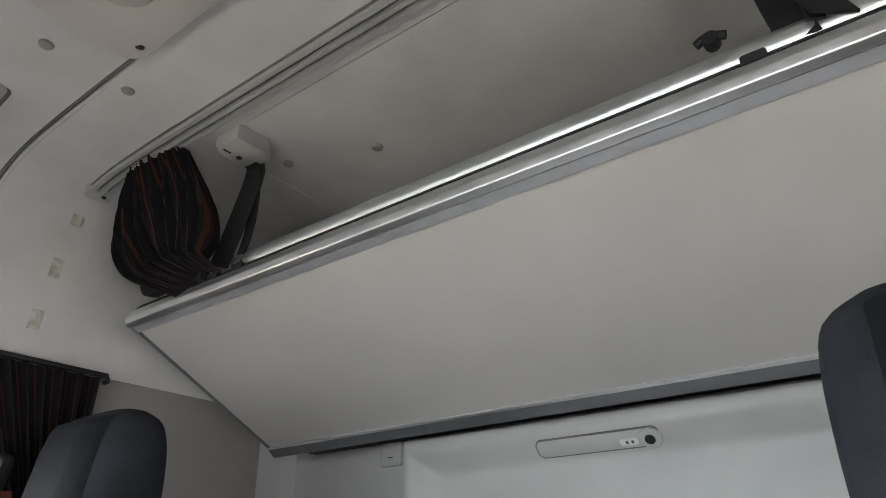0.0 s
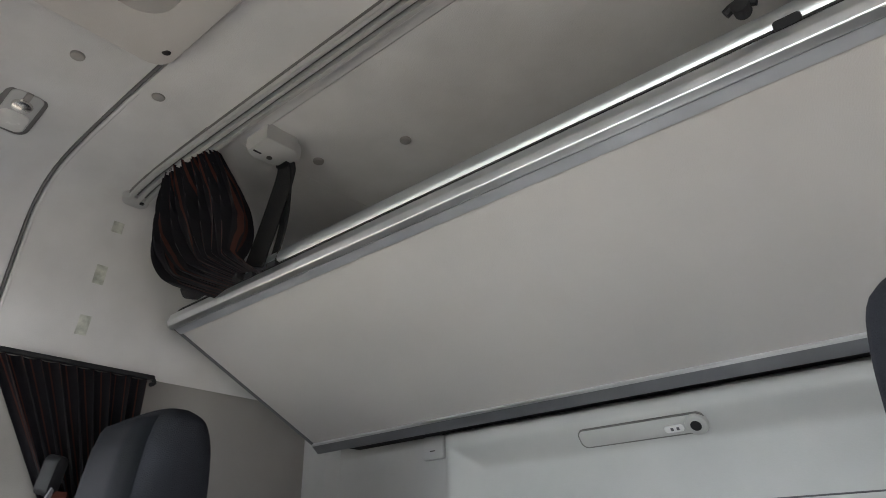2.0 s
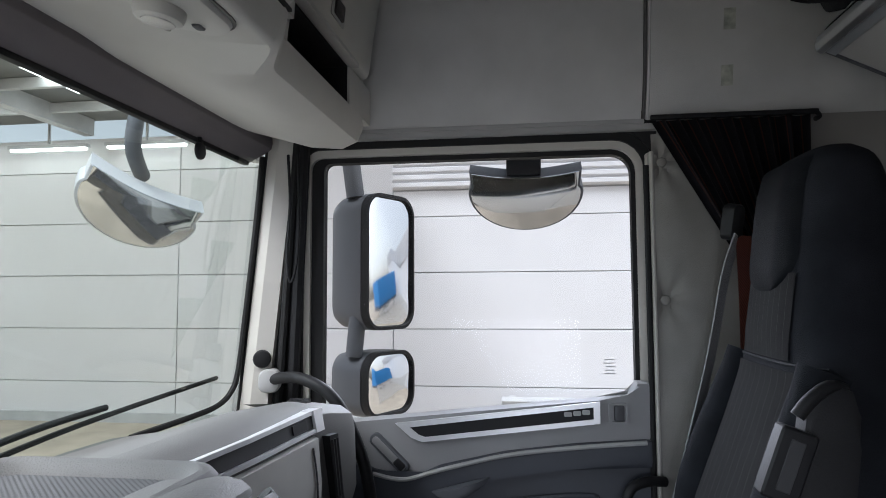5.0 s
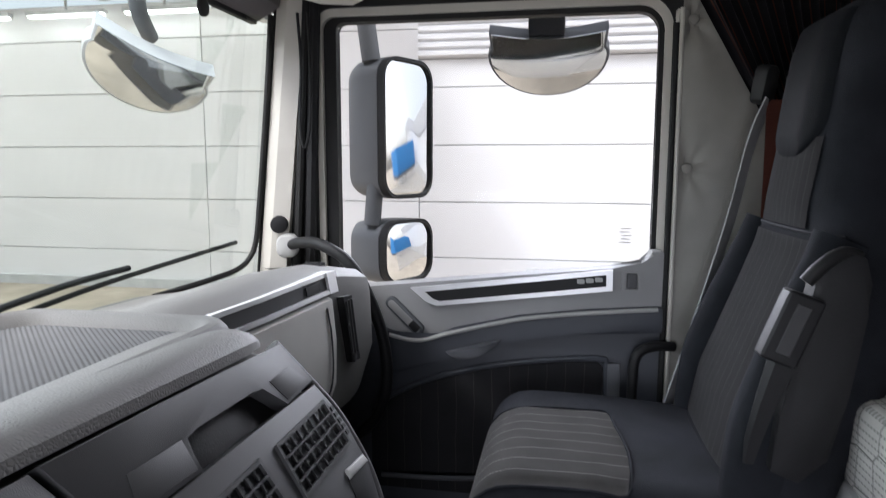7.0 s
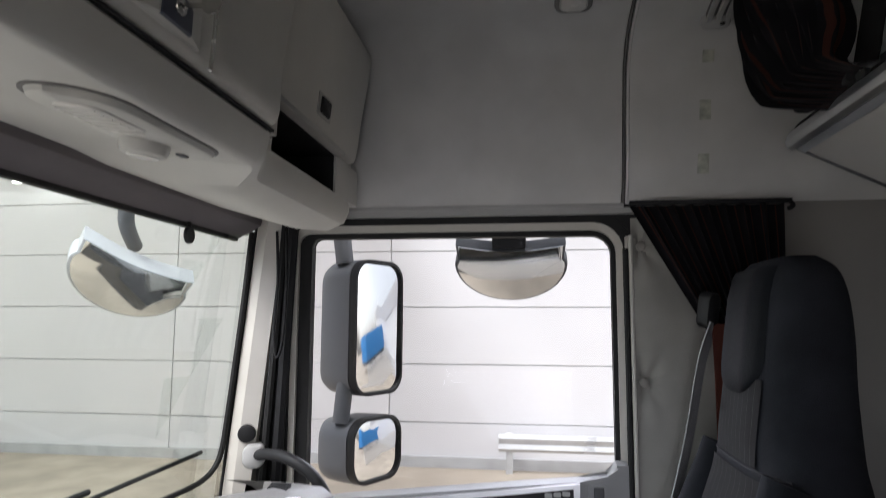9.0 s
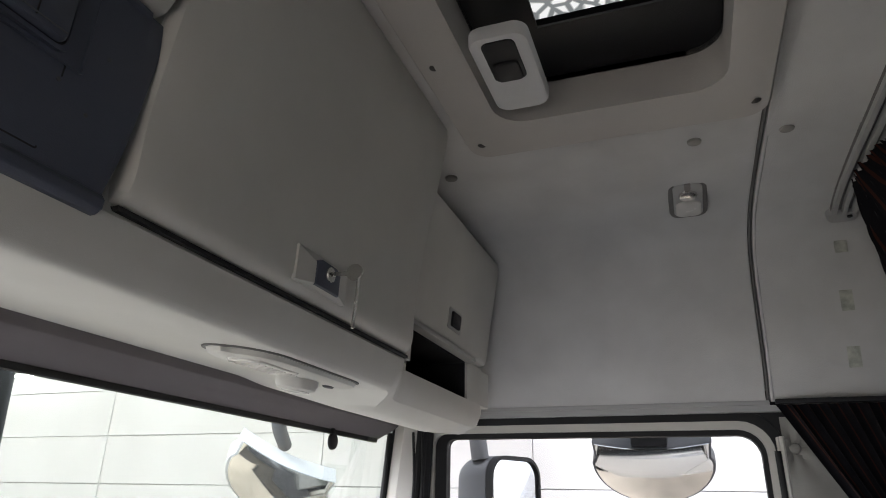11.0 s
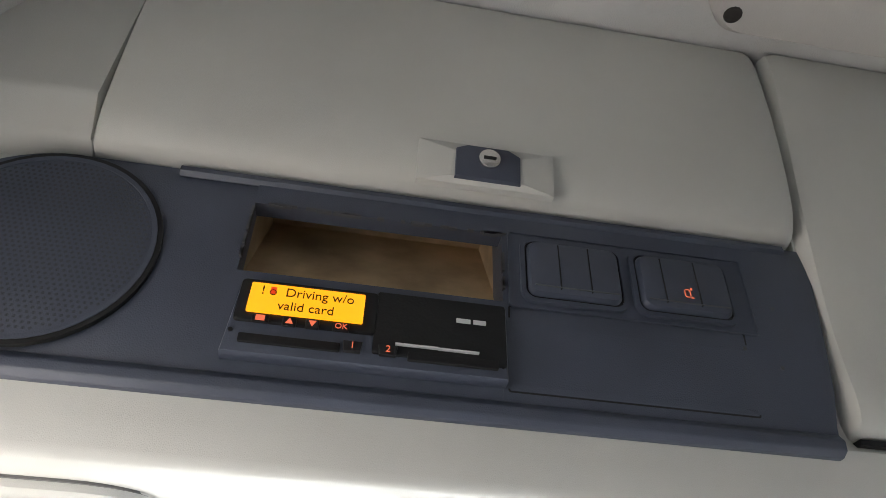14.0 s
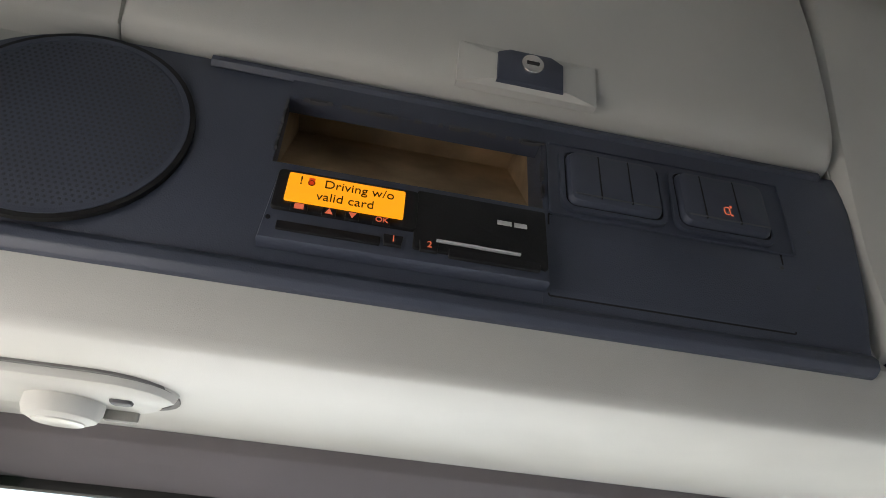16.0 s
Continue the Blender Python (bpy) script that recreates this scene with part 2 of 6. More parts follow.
M_ALUL = mat("pale_aluminium_strip", (0.50, 0.52, 0.55), 0.45, 0.6, 300, 0.03, 0.05, 20)
M_TUBE = glow("tube_and_skylight_glow", (1.0, 1.0, 0.97), 6.0)


# ---- building helpers ----
def part(name, bm, material, parent=None, label="", smooth=True):
    me = bpy.data.meshes.new(name)
    bmesh.ops.recalc_face_normals(bm, faces=bm.faces[:])
    for f in bm.faces:
        f.smooth = smooth
    bm.to_mesh(me)
    bm.free()
    if smooth:
        me.set_sharp_from_angle(angle=radians(38))
    me.materials.append(material)
    ob = new(name, me)
    if parent is not None:
        ob.parent = parent
        ob.matrix_parent_inverse = parent.matrix_world.inverted()
    if label:
        ob["label"] = label
    return ob


def thing(name, label, category, at=(0, 0, 0), group="", kind=""):
    e = new(name)
    e.empty_display_size = 0.02
    e.matrix_world = Matrix.Translation(at)
    return tagged(e, label, category, group, kind)


def solid(name, bm, material, label, category, group="", kind="", smooth=True):
    return tagged(part(name, bm, material, None, "", smooth), label, category, group, kind)


def bevelled(bm, w, seg=2):
    if w > 0:
        bmesh.ops.bevel(bm, geom=bm.edges[:], offset=w, segments=seg, profile=0.7, affect='EDGES', clamp_overlap=True)
    return bm


def box(x0, x1, y0, y1, z0, z1, w=0.0, seg=2, m=None):
    bm = bmesh.new()
    bmesh.ops.create_cube(bm, size=1)
    bmesh.ops.transform(bm, matrix=Matrix.Translation(((x0 + x1) / 2, (y0 + y1) / 2, (z0 + z1) / 2)) @ Matrix.Diagonal((x1 - x0, y1 - y0, z1 - z0, 1)), verts=bm.verts)
    bevelled(bm, w, seg)
    if m is not None:
        bmesh.ops.transform(bm, matrix=m, verts=bm.verts)
    return bm


def join(*bms):
    out = bms[0]
    for b in bms[1:]:
        me = bpy.data.meshes.new("tmp")
        b.to_mesh(me)
        b.free()
        out.from_mesh(me)
        bpy.data.meshes.remove(me)
    return out


def prism(pts, axis, a, b, w=0.0, seg=2):
    """A closed outline in the two other axes (x,y / y,z / x,z order), drawn out along axis from a to b."""
    bm = bmesh.new()

    def at(p, c):
        return (c, p[0], p[1]) if axis == 'x' else (p[0], c, p[1]) if axis == 'y' else (p[0], p[1], c)
    v0 = [bm.verts.new(at(p, a)) for p in pts]
    v1 = [bm.verts.new(at(p, b)) for p in pts]
    bm.faces.new(v0)
    bm.faces.new(v1)
    n = len(pts)
    for i in range(n):
        bm.faces.new((v0[i], v0[(i + 1) % n], v1[(i + 1) % n], v1[i]))
    return bevelled(bm, w, seg)


def sheet(curve, axis, a, b, thick, steps=1):
    """A shell: an open outline given a thickness, drawn out along axis."""
    pts = [Vector((p[0], p[1])) for p in curve]
    off = []
    for i, p in enumerate(pts):
        d = (pts[min(i + 1, len(pts) - 1)] - pts[max(i - 1, 0)]).normalized()
        off.append(p + Vector((-d.y, d.x)) * thick)
    return prism([tuple(p) for p in pts] + [tuple(p) for p in reversed(off)], axis, a, b)


def smooth_curve(pts, n=8):
    """Catmull-Rom through the points, in any dimension."""
    P = [Vector(p) for p in pts]
    out = []
    for i in range(len(P) - 1):
        p0, p1, p2, p3 = P[max(i - 1, 0)], P[i], P[i + 1], P[min(i + 2, len(P) - 1)]
        for k in range(n):
            t = k / n
            out.append(0.5 * ((2 * p1) + (p2 - p0) * t + (2 * p0 - 5 * p1 + 4 * p2 - p3) * t * t + (3 * p1 - p0 - 3 * p2 + p3) * t ** 3))
    out.append(P[-1])
    return out


def loft(rings, closed=True, caps=True):
    bm = bmesh.new()
    vs = [[bm.verts.new(p) for p in r] for r in rings]
    n = len(rings[0])
    for a, b in zip(vs, vs[1:]):
        for i in range(n if closed else n - 1):
            j = (i + 1) % n
            bm.faces.new((a[i], a[j], b[j], b[i]))
    if caps and closed:
        bm.faces.new(vs[0])
        bm.faces.new(list(reversed(vs[-1])))
    return bm


def tube(pts, r, sides=10, n=6):
    c = smooth_curve(pts, n) if len(pts) > 2 else [Vector(p) for p in pts]
    rings = []
    up = Vector((0.13, 0.2, 1)).normalized()
    for i, p in enumerate(c):
        d = (c[min(i + 1, len(c) - 1)] - c[max(i - 1, 0)]).normalized()
        s = d.cross(up)
        if s.length < 0.1:
            s = d.cross(Vector((1, 0, 0)))
        s.normalize()
        t = s.cross(d)
        up = t
        rings.append([p + r * (math.cos(2 * math.pi * k / sides) * s + math.sin(2 * math.pi * k / sides) * t) for k in range(sides)])
    return loft(rings)


def ribbon(pts, width, across, thick=0.003, n=6):
    """A strap along points, its width along the direction across."""
    c = smooth_curve(pts, n)
    w = Vector(across).normalized() * width / 2
    rings = []
    for i, p in enumerate(c):
        d = (c[min(i + 1, len(c) - 1)] - c[max(i - 1, 0)]).normalized()
        nrm = d.cross(w).normalized() * thick / 2
        rings.append([p - w - nrm, p + w - nrm, p + w + nrm, p - w + nrm])
    return loft(rings)


def rounded(w, h, r, n=6):
    """Rounded rectangle outline round the origin."""
    out = []
    for cx, cy, a0 in ((w / 2 - r, h / 2 - r, 0), (-w / 2 + r, h / 2 - r, 90), (-w / 2 + r, -h / 2 + r, 180), (w / 2 - r, -h / 2 + r, 270)):
        for k in range(n + 1):
            a = radians(a0 + 90 * k / n)
            out.append((cx + r * math.cos(a), cy + r * math.sin(a)))
    return out


def plate(outline, depth, m, lip=0.0):
    """A flat plate from an outline in its own x,z plane; it faces its own -y. lip: rounding of the front edge."""
    bm = bmesh.new()
    rings = []
    cx = sum(p[0] for p in outline) / len(outline)
    cz = sum(p[1] for p in outline) / len(outline)
    ex = max(abs(p[0] - cx) for p in outline)
    ez = max(abs(p[1] - cz) for p in outline)

    def ring(y, inset):
        return [(cx + (p[0] - cx) * (1 - inset / ex), y, cz + (p[1] - cz) * (1 - inset / ez)) for p in outline]
    rings = [ring(depth, 0), ring(lip, 0)]
    if lip:
        rings += [ring(lip * 0.3, lip * 0.3), ring(0, lip)]
    vs = [[bm.verts.new(p) for p in r] for r in rings]
    n = len(outline)
    for a, b in zip(vs, vs[1:]):
        for i in range(n):
            bm.faces.new((a[i], a[(i + 1) % n], b[(i + 1) % n], b[i]))
    bm.faces.new(vs[0])
    bm.faces.new(vs[-1])
    bmesh.ops.transform(bm, matrix=m, verts=bm.verts)
    return bm


def hollow(outer, inner, depth, m):
    """A frame between two outlines with the same count of points, in x,z; it faces -y."""
    bm = bmesh.new()
    n = len(outer)
    o0, o1 = [[bm.verts.new((p[0], y, p[1])) for p in outer] for y in (0, depth)]
    i0, i1 = [[bm.verts.new((p[0], y, p[1])) for p in inner] for y in (0, depth)]
    for k in range(n):
        j = (k + 1) % n
        for a, b in ((o0, i0), (i0, i1), (i1, o1), (o1, o0)):
            bm.faces.new((a[k], a[j], b[j], b[k]))
    bmesh.ops.transform(bm, matrix=m, verts=bm.verts)
    return bm


def disc(r, depth, m, sides=24, dome=0.0):
    out = [(r * math.cos(2 * math.pi * k / sides), r * math.sin(2 * math.pi * k / sides)) for k in range(sides)]
    return plate(out, depth, m, dome)


def grid_surface(f, nu, nv, thick=0.0):
    """A sheet with a UV map from f(u, v) -> point, u and v from 0 to 1."""
    bm = bmesh.new()
    uv = bm.loops.layers.uv.new("UVMap")
    vs = [[bm.verts.new(f(i / nu, j / nv)) for j in range(nv + 1)] for i in range(nu + 1)]
    for i in range(nu):
        for j in range(nv):
            fc = bm.faces.new((vs[i][j], vs[i + 1][j], vs[i + 1][j + 1], vs[i][j + 1]))
            for lp, (a, b) in zip(fc.loops, ((i, j), (i + 1, j), (i + 1, j + 1), (i, j + 1))):
                lp[uv].uv = (a / nu, b / nv)
    if thick:
        bmesh.ops.solidify(bm, geom=bm.faces[:], thickness=thick)
    return bm


def uv_flat(ob, ax, ay, sx=1.0, sy=1.0):
    """A plain UV map from two of the coordinates."""
    me = ob.data
    layer = me.uv_layers.new(name="UVMap")
    for lp in me.loops:
        c = me.vertices[lp.vertex_index].co
        layer.data[lp.index].uv = (c[ax] * sx, c[ay] * sy)


def letters(name, body, size, m, material, parent, label=""):
    cu = bpy.data.curves.new(name, 'FONT')
    cu.body, cu.size, cu.align_x, cu.align_y, cu.extrude = body, size, 'CENTER', 'CENTER', 0.0002
    tmp = new(name + "_tmp", cu)
    me = bpy.data.meshes.new_from_object(tmp)
    bpy.data.objects.remove(tmp)
    bpy.data.curves.remove(cu)
    me.name = name
    me.materials.clear()
    me.materials.append(material)
    me.transform(m)
    ob = new(name, me)
    ob.parent = parent
    ob.matrix_parent_inverse = parent.matrix_world.inverted()
    if label:
        ob["label"] = label
    return ob


def facing(x, y, z, pitch=0.0, yaw=0.0):
    """A plate's pose: it faces -y, leant back by pitch (its face looks up) and turned by yaw."""
    return pose(x, y, z, 0, 0, yaw) @ pose(0, 0, 0, -pitch, 0, 0)


# ---- outside ----
solid("ground", prism([(-60, -60), (80, -60), (80, 90), (-60, 90)], 'z', -1.6, -1.4), M_GROUND, "sandy paved yard round the truck", "ground", kind="structure")
hall_wall = thing("hall_wall", "white panelled hall wall with horizontal joints", "wall", (12.4, 0, -1.4), kind="structure")
part("backing", box(12.42, 12.6, -25, 40, -1.4, 4.5), M_JOINT, hall_wall)
for k in range(-2, 4):
    z0 = 0.51 + 1.09 * k
    for j, (ya, yb) in enumerate(((-25, 2.75), (2.77, 7.25), (7.27, 13.2), (13.22, 24.0))):
        if k == 3 and j == 0:
            continue
        za, zb = max(z0 + 0.008, -1.38), z0 + 1.082
        if j == 0 and zb > 3.2:
            zb = 3.2
        if zb - za > 0.05:
            part("panel", box(12.36, 12.425, ya, yb, za, min(zb, 4.5), 0.006, 1), M_CLAD, hall_wall)
# ribbed steel band above the panels
rib = []
for k in range(9):
    z = 3.24 + 0.15 * k
    rib += [(12.30, z), (12.24, z + 0.03), (12.24, z + 0.10), (12.30, z + 0.13)]
part("ribbed_band", prism([(12.42, 3.22)] + rib + [(12.42, 4.6)], 'y', -25, 2.75), M_CORR, hall_wall, "white ribbed steel cladding band", False)
part("plinth", box(12.30, 12.36, -25, 40, -1.4, -1.2), M_STEELP, hall_wall)
canopy = thing("hall_roof", "grey steel hall roof with beams and skylights", "roof", (8, 15, 4.6), kind="structure")
part("roof_deck", box(3.4, 12.4, 3.4, 34, 4.9, 5.0), M_ROOF, canopy)
for k in range(7):
    part("beam", box(3.4, 12.3, 5.0 + 4.2 * k, 5.22 + 4.2 * k, 4.55, 4.9), M_STEELP, canopy)
for k in range(6):
    part("purlin", box(4.0 + 1.4 * k, 4.1 + 1.4 * k, 3.4, 34, 4.70, 4.88), M_STEELP, canopy)
# Skylights lie under the solid deck, their daylight put in as glow.
for k in range(6):
    for j in range(2):
        part("skylight", box(6.0 + 3.1 * j, 7.4 + 3.1 * j, 6.0 + 4.2 * k, 8.2 + 4.2 * k, 4.86, 4.895), M_TUBE, canopy, "bright skylight glowing in place of daylight")
for k in range(11):
    lamp = thing("strip_lamp", "white tube lamp along the hall wall", "lamp", (12.0, 5 + 2.2 * k, 4.2), "hall strip lamps")
    part("hanger", box(11.98, 12.02, 5.58 + 2.2 * k, 5.62 + 2.2 * k, 4.31, 4.91), M_STEELP, lamp)
    part("housing", box(11.93, 12.07, 4.7 + 2.2 * k, 6.5 + 2.2 * k, 4.24, 4.32, 0.01), M_STEELP, lamp)
    part("tube", box(11.95, 12.05, 4.75 + 2.2 * k, 6.45 + 2.2 * k, 4.19, 4.24, 0.01), M_TUBE, lamp)
guard = thing("guard_rail", "grey galvanised crash rail before the wall", "guard rail", (12.0, -1, -1.4))
part("beam", sheet([(11.98, -1.0), (11.93, -0.95), (11.98, -0.87), (11.93, -0.77), (11.98, -0.70)], 'y', -6.0, 0.64, 0.01), M_STEELP, guard)
for y in (0.45, -1.6, -3.6, -5.6):
    part("post", box(11.99, 12.09, y - 0.06, y + 0.06, -1.4, -0.69, 0.004), M_STEELP, guard)
fence_turn = radians(-23)
fence = thing("palisade_fence", "white palisade fence at the edge of the yard", "fence", (12, -12, -1.4))
part("rail", box(2.0, 16, -11.05, -11.0, -0.9, -0.84), M_WHITE, fence)
part("rail", box(2.0, 16, -11.05, -11.0, 0.0, 0.06), M_WHITE, fence)
for k in range(70):
    part("slat", box(2.1 + 0.2 * k, 2.2 + 0.2 * k, -11.0, -10.97, -1.4, 0.25), M_WHITE, fence)
trailer = thing("blue_trailer", "blue tarpaulin trailer behind the fence", "trailer", (9, -16, -1.4))
part("box_body", box(4.5, 12, -19, -16.4, -0.4, 1.9, 0.05), M_BLUE, trailer)
part("chassis", box(4.5, 12, -18.8, -16.6, -0.75, -0.41), M_DKGREY, trailer)
for x in (6, 7.3, 10.5):
    part("wheel", disc(0.45, 0.3, facing(x, -16.75, -0.95)), M_RUBBER, trailer)

fence.rotation_euler = trailer.rotation_euler = (0, 0, fence_turn)

# ---- cab shell ----
CX = 0.31
solid("floor", box(-0.74, 1.38, -1.12, 0.95, -0.06, 0.0), M_FLOOR, "dark rubber cab floor", "floor", kind="structure")
half = smooth_curve([(1.322, 1.573), (1.288, 1.65), (1.265, 1.75), (1.243, 1.84), (1.20, 1.90), (1.12, 1.933), (1.0, 1.945), (0.82, 1.950)], 5)
half = [(p.x, p.y) for p in half]
left_half = [(2 * CX - p[0], p[1]) for p in reversed(half)]


def liner_side(y0, y1, pts):
    return sheet(pts, 'y', y0, y1, -0.02)


solid("trim_side_front", liner_side(-0.208, 0.62, half), M_HEAD, "grey moulded side headliner over the door", "trim", kind="structure")
solid("trim_side_rear", liner_side(-1.10, -0.218, half), M_HEAD, "grey moulded side headliner over the bunk", "trim", kind="structure")
solid("trim_side_driver", liner_side(-1.10, 0.62, left_half), M_HEAD, "grey moulded side headliner on the driver side", "trim", kind="structure")
# ceiling with the hatch opening
HX0, HX1, HY0, HY1 = 0.00, 0.62, -0.16, 0.20
ceil = join(box(2 * CX - 0.82, HX0, -0.208, 0.62, 1.95, 1.97), box(HX1, 0.82, -0.208, 0.62, 1.95, 1.97),
            box(HX0, HX1, HY1, 0.62, 1.95, 1.97), box(HX0, HX1, -0.208, HY0, 1.95, 1.97),
            box(2 * CX - 0.82, 0.82, -0.440, -0.218, 1.948, 1.968),
            prism([(-0.44, 1.9485), (-0.446, 1.953), (-0.452, 1.9525), (-0.470, 1.951), (-1.10, 1.951), (-1.10, 1.985), (-0.44, 1.985)], 'x', 2 * CX - 0.82, 0.82))
solid("ceiling", ceil, M_HEAD, "grey felt headliner ceiling with a roof hatch", "ceiling", kind="structure")
solid("roof_shell", join(box(-0.80, HX0 - 0.01, -1.16, 0.9, 2.05, 2.08), box(HX1 + 0.01, 1.42, -1.16, 0.9, 2.05, 2.08),
                         box(HX0 - 0.01, HX1 + 0.01, HY1 + 0.01, 0.9, 2.05, 2.08), box(HX0 - 0.01, HX1 + 0.01, -1.16, HY0 - 0.01, 2.05, 2.08)),
      M_TRUCK, "white outer steel roof of the cab", "roof", kind="structure")
# seam lip between front and rear headliner; a grey tube stands for the gap's shadow
seam = thing("seam_strip", "grey strip in place of the shadow gap between the headliner pieces", "trim", (CX, -0.213, 1.95), kind="structure")
path = [(p[0] + 0.004, -0.213, p[1] + 0.003) for p in half[::3]] + [(0.82, -0.213, 1.953), (0.3, -0.213, 1.953), (-0.2, -0.213, 1.953)]
part("rubber", tube(path, 0.0036, 8, 3), M_SEAM, seam)
part("lip", tube([(p[0] - 0.002, p[1] - 0.009, p[2] - 0.001) for p in path], 0.004, 8, 3), M_HEAD, seam)
# rear wall
rear = thing("wall_rear", "grey moulded rear wall of the cab", "wall", (CX, -1.08, 0), kind="structure")
part("wall_panel", join(box(-0.76, 1.38, -1.14, -1.085, 0.0, 2.05)), M_WALL, rear)


def moulding(u, v):
    """Raised rim round a recess: it stands out along its edge and slopes back inside."""
    x, z = 0.806 - 1.32 * u ** 1.25, 1.442 - 0.40 * v
    hx, vz = 0.806 - x, 1.442 - z
    step = lambda e, a, b: min(1.0, max(0.0, (e - a) / (b - a)))
    soft = lambda k: k * k * (3 - 2 * k)
    edge = math.sqrt(step(min(hx, vz), 0.0, 0.016))
    rim = max(1 - soft(step(hx, 0.018, 0.105)), 1 - soft(step(vz, 0.036, 0.098)))
    return (x, -1.088 + edge * (0.014 + 0.036 * rim), z)


part("recess_moulding", grid_surface(moulding, 110, 80), M_LPLASTIC, rear, "moulded pale grey recess surround")
part("recess_line", tube([(0.775, -1.066, 1.243), (0.72, -1.072, 1.243), (0.68, -1.074, 1.242), (0.5, -1.074, 1.241), (-0.3, -1.074, 1.239)], 0.0016, 6), M_DKGREY, rear)
part("corner_post", prism([(1.20, -1.09), (1.24, -1.06), (1.36, -1.06), (1.36, -1.09)], 'z', 0.0, 1.56, 0.004), M_WALL, rear)
part("vent_slot", plate(rounded(0.74, 0.040, 0.012), 0.01, facing(0.29, -1.069, 1.194, 0, 180), 0.002), M_BLACK, rear, "black slot in the rear wall")
part("slot_rim", hollow(rounded(0.775, 0.068, 0.026), rounded(0.735, 0.036, 0.014), 0.014, facing(0.29, -1.065, 1.192, 0, 180)), M_ALUL, rear, "pale metal slot rim")
sock = thing("socket_panel", "grey 12 volt socket plate with round outlet", "socket", (0.31, -1.04, 1.37))
SM = facing(0.31, -1.0515, 1.3735, -40, 180)
part("plate", plate(rounded(0.25, 0.036, 0.012), 0.012, SM @ Matrix.Translation((-0.012, -0.001, 0)), 0.002), M_LPLASTIC, sock)
part("plate_groove", hollow(rounded(0.255, 0.041, 0.014), rounded(0.250, 0.036, 0.012), 0.004, SM @ Matrix.Translation((-0.012, 0.0005, 0))), M_SEAM, sock)
part("ring", disc(0.021, 0.016, SM @ Matrix.Translation((0.098, -0.006, -0.002)), 24, 0.005), M_LPLASTIC, sock)
part("hole", disc(0.010, 0.004, SM @ Matrix.Translation((0.098, -0.0068, -0.002)), 16, 0.0), M_BLACK, sock)
part("white_label", plate(rounded(0.036, 0.014, 0.006), 0.004, SM @ Matrix.Translation((0.056, -0.0035, -0.004)), 0.001), M_WHITE, sock, "small white printed label")
for dx in (0.050, 0.061):
    part("print_bar", box(dx, dx + 0.005, -0.0042, -0.0036, -0.007, -0.001, 0, 2, SM), M_DKGREY, sock)
bx = thing("hook_plate", "small grey plastic plate on the rear wall", "plate", (0.862, -1.085, 1.41))
part("plate", plate(rounded(0.066, 0.056, 0.007), 0.012, facing(0.862, -1.075, 1.412, 0, 180), 0.003), M_WALL, bx)
part("slot", box(0.854, 0.870, -1.0748, -1.0742, 1.403, 1.4055), M_SCREW, bx)
for x, z in ((1.09, 1.335), (1.16, 1.19)):
    wc = thing("wall_cap", "small grey fixing cap on the rear wall", "cap", (x, -1.085, z), "rear wall caps")
    part("cap", disc(0.013, 0.006, facing(x, -1.0905, z, 0, 180), 16, 0.003), M_WALL, wc)

# right side wall behind the door
wr = thing("wall_right", "grey side wall behind the passenger door", "wall", (1.34, -0.6, 0), kind="structure")
part("wall_panel", box(1.335, 1.38, -1.10, -0.245, 0.0, 1.62), M_SIDEWALL, wr)
solid("side_shell", join(box(1.385, 1.41, -1.16, -0.262, -0.06, 2.05), box(1.40, 1.42, -0.262, 0.9, 1.565, 2.05), box(-0.80, -0.765, -1.16, -0.20, -0.06, 2.05), box(-0.80, -0.765, -0.20, 0.9, 1.565, 2.05), box(-0.80, 1.42, -1.19, -1.16, -0.06, 2.08), box(-0.80, 1.42, 0.725, 0.75, 1.525, 2.05)), M_TRUCK, "white outer steel skin of the cab", "wall", kind="structure")


def padded(u, v):
    """Quilted pad beside the door post, pulled in at two buttons."""
    z = 0.45 + v * 1.09
    y = -0.228 - u * (0.24 - 0.02 * v)
    x = 1.322 - 0.012 * math.sin(math.pi * u) ** 0.5 - 0.004 * math.sin(9 * v + 4 * u)
    for bz in (1.17, 1.475):
        d = math.hypot((y + 0.249) * 1.0, (z - bz) * 0.55)
        x += 0.013 * math.exp(-(d / 0.022) ** 2)
        ang = math.atan2(z - bz, -(y + 0.249))
        x += 0.004 * math.cos(7 * ang) * math.exp(-(d / 0.05) ** 2)
    return (x, y, z)


part("quilted_pad", grid_surface(padded, 40, 140), M_VINYL, wr, "grey buttoned vinyl pad")
for bz in (1.17, 1.475):
    part("button", disc(0.011, 0.006, pose(1.312, -0.249, bz, 0, 0, -90), 16, 0.004), M_VINYL, wr)
wl = thing("wall_left", "driver side door wall with its open window", "wall", (-0.72, 0, 0), kind="structure")
part("lower", box(-0.76, -0.715, -1.10, 0.90, 0.0, 0.93), M_DOORGREY, wl)
part("rear_panel", box(-0.76, -0.70, -1.10, -0.20, 0.93, 1.575), M_WALL, wl)
part("front_post", box(-0.76, -0.70, 0.58, 0.70, 0.93, 1.575), M_PAINT, wl)
part("header", box(-0.76, -0.70, -0.20, 0.58, 1.51, 1.575), M_PAINT, wl)

# ---- passenger door ----
door = thing("door_passenger", "grey passenger door with a large window", "door", (1.34, 0.2, 0.1), kind="structure")


def xz(x):
    """Pose that lays an outline in (y, z) on the plane at x; its face looks to -x."""
    return Matrix(((0, 1, 0, x), (1, 0, 0, 0), (0, 0, 1, 0), (0, 0, 0, 1)))


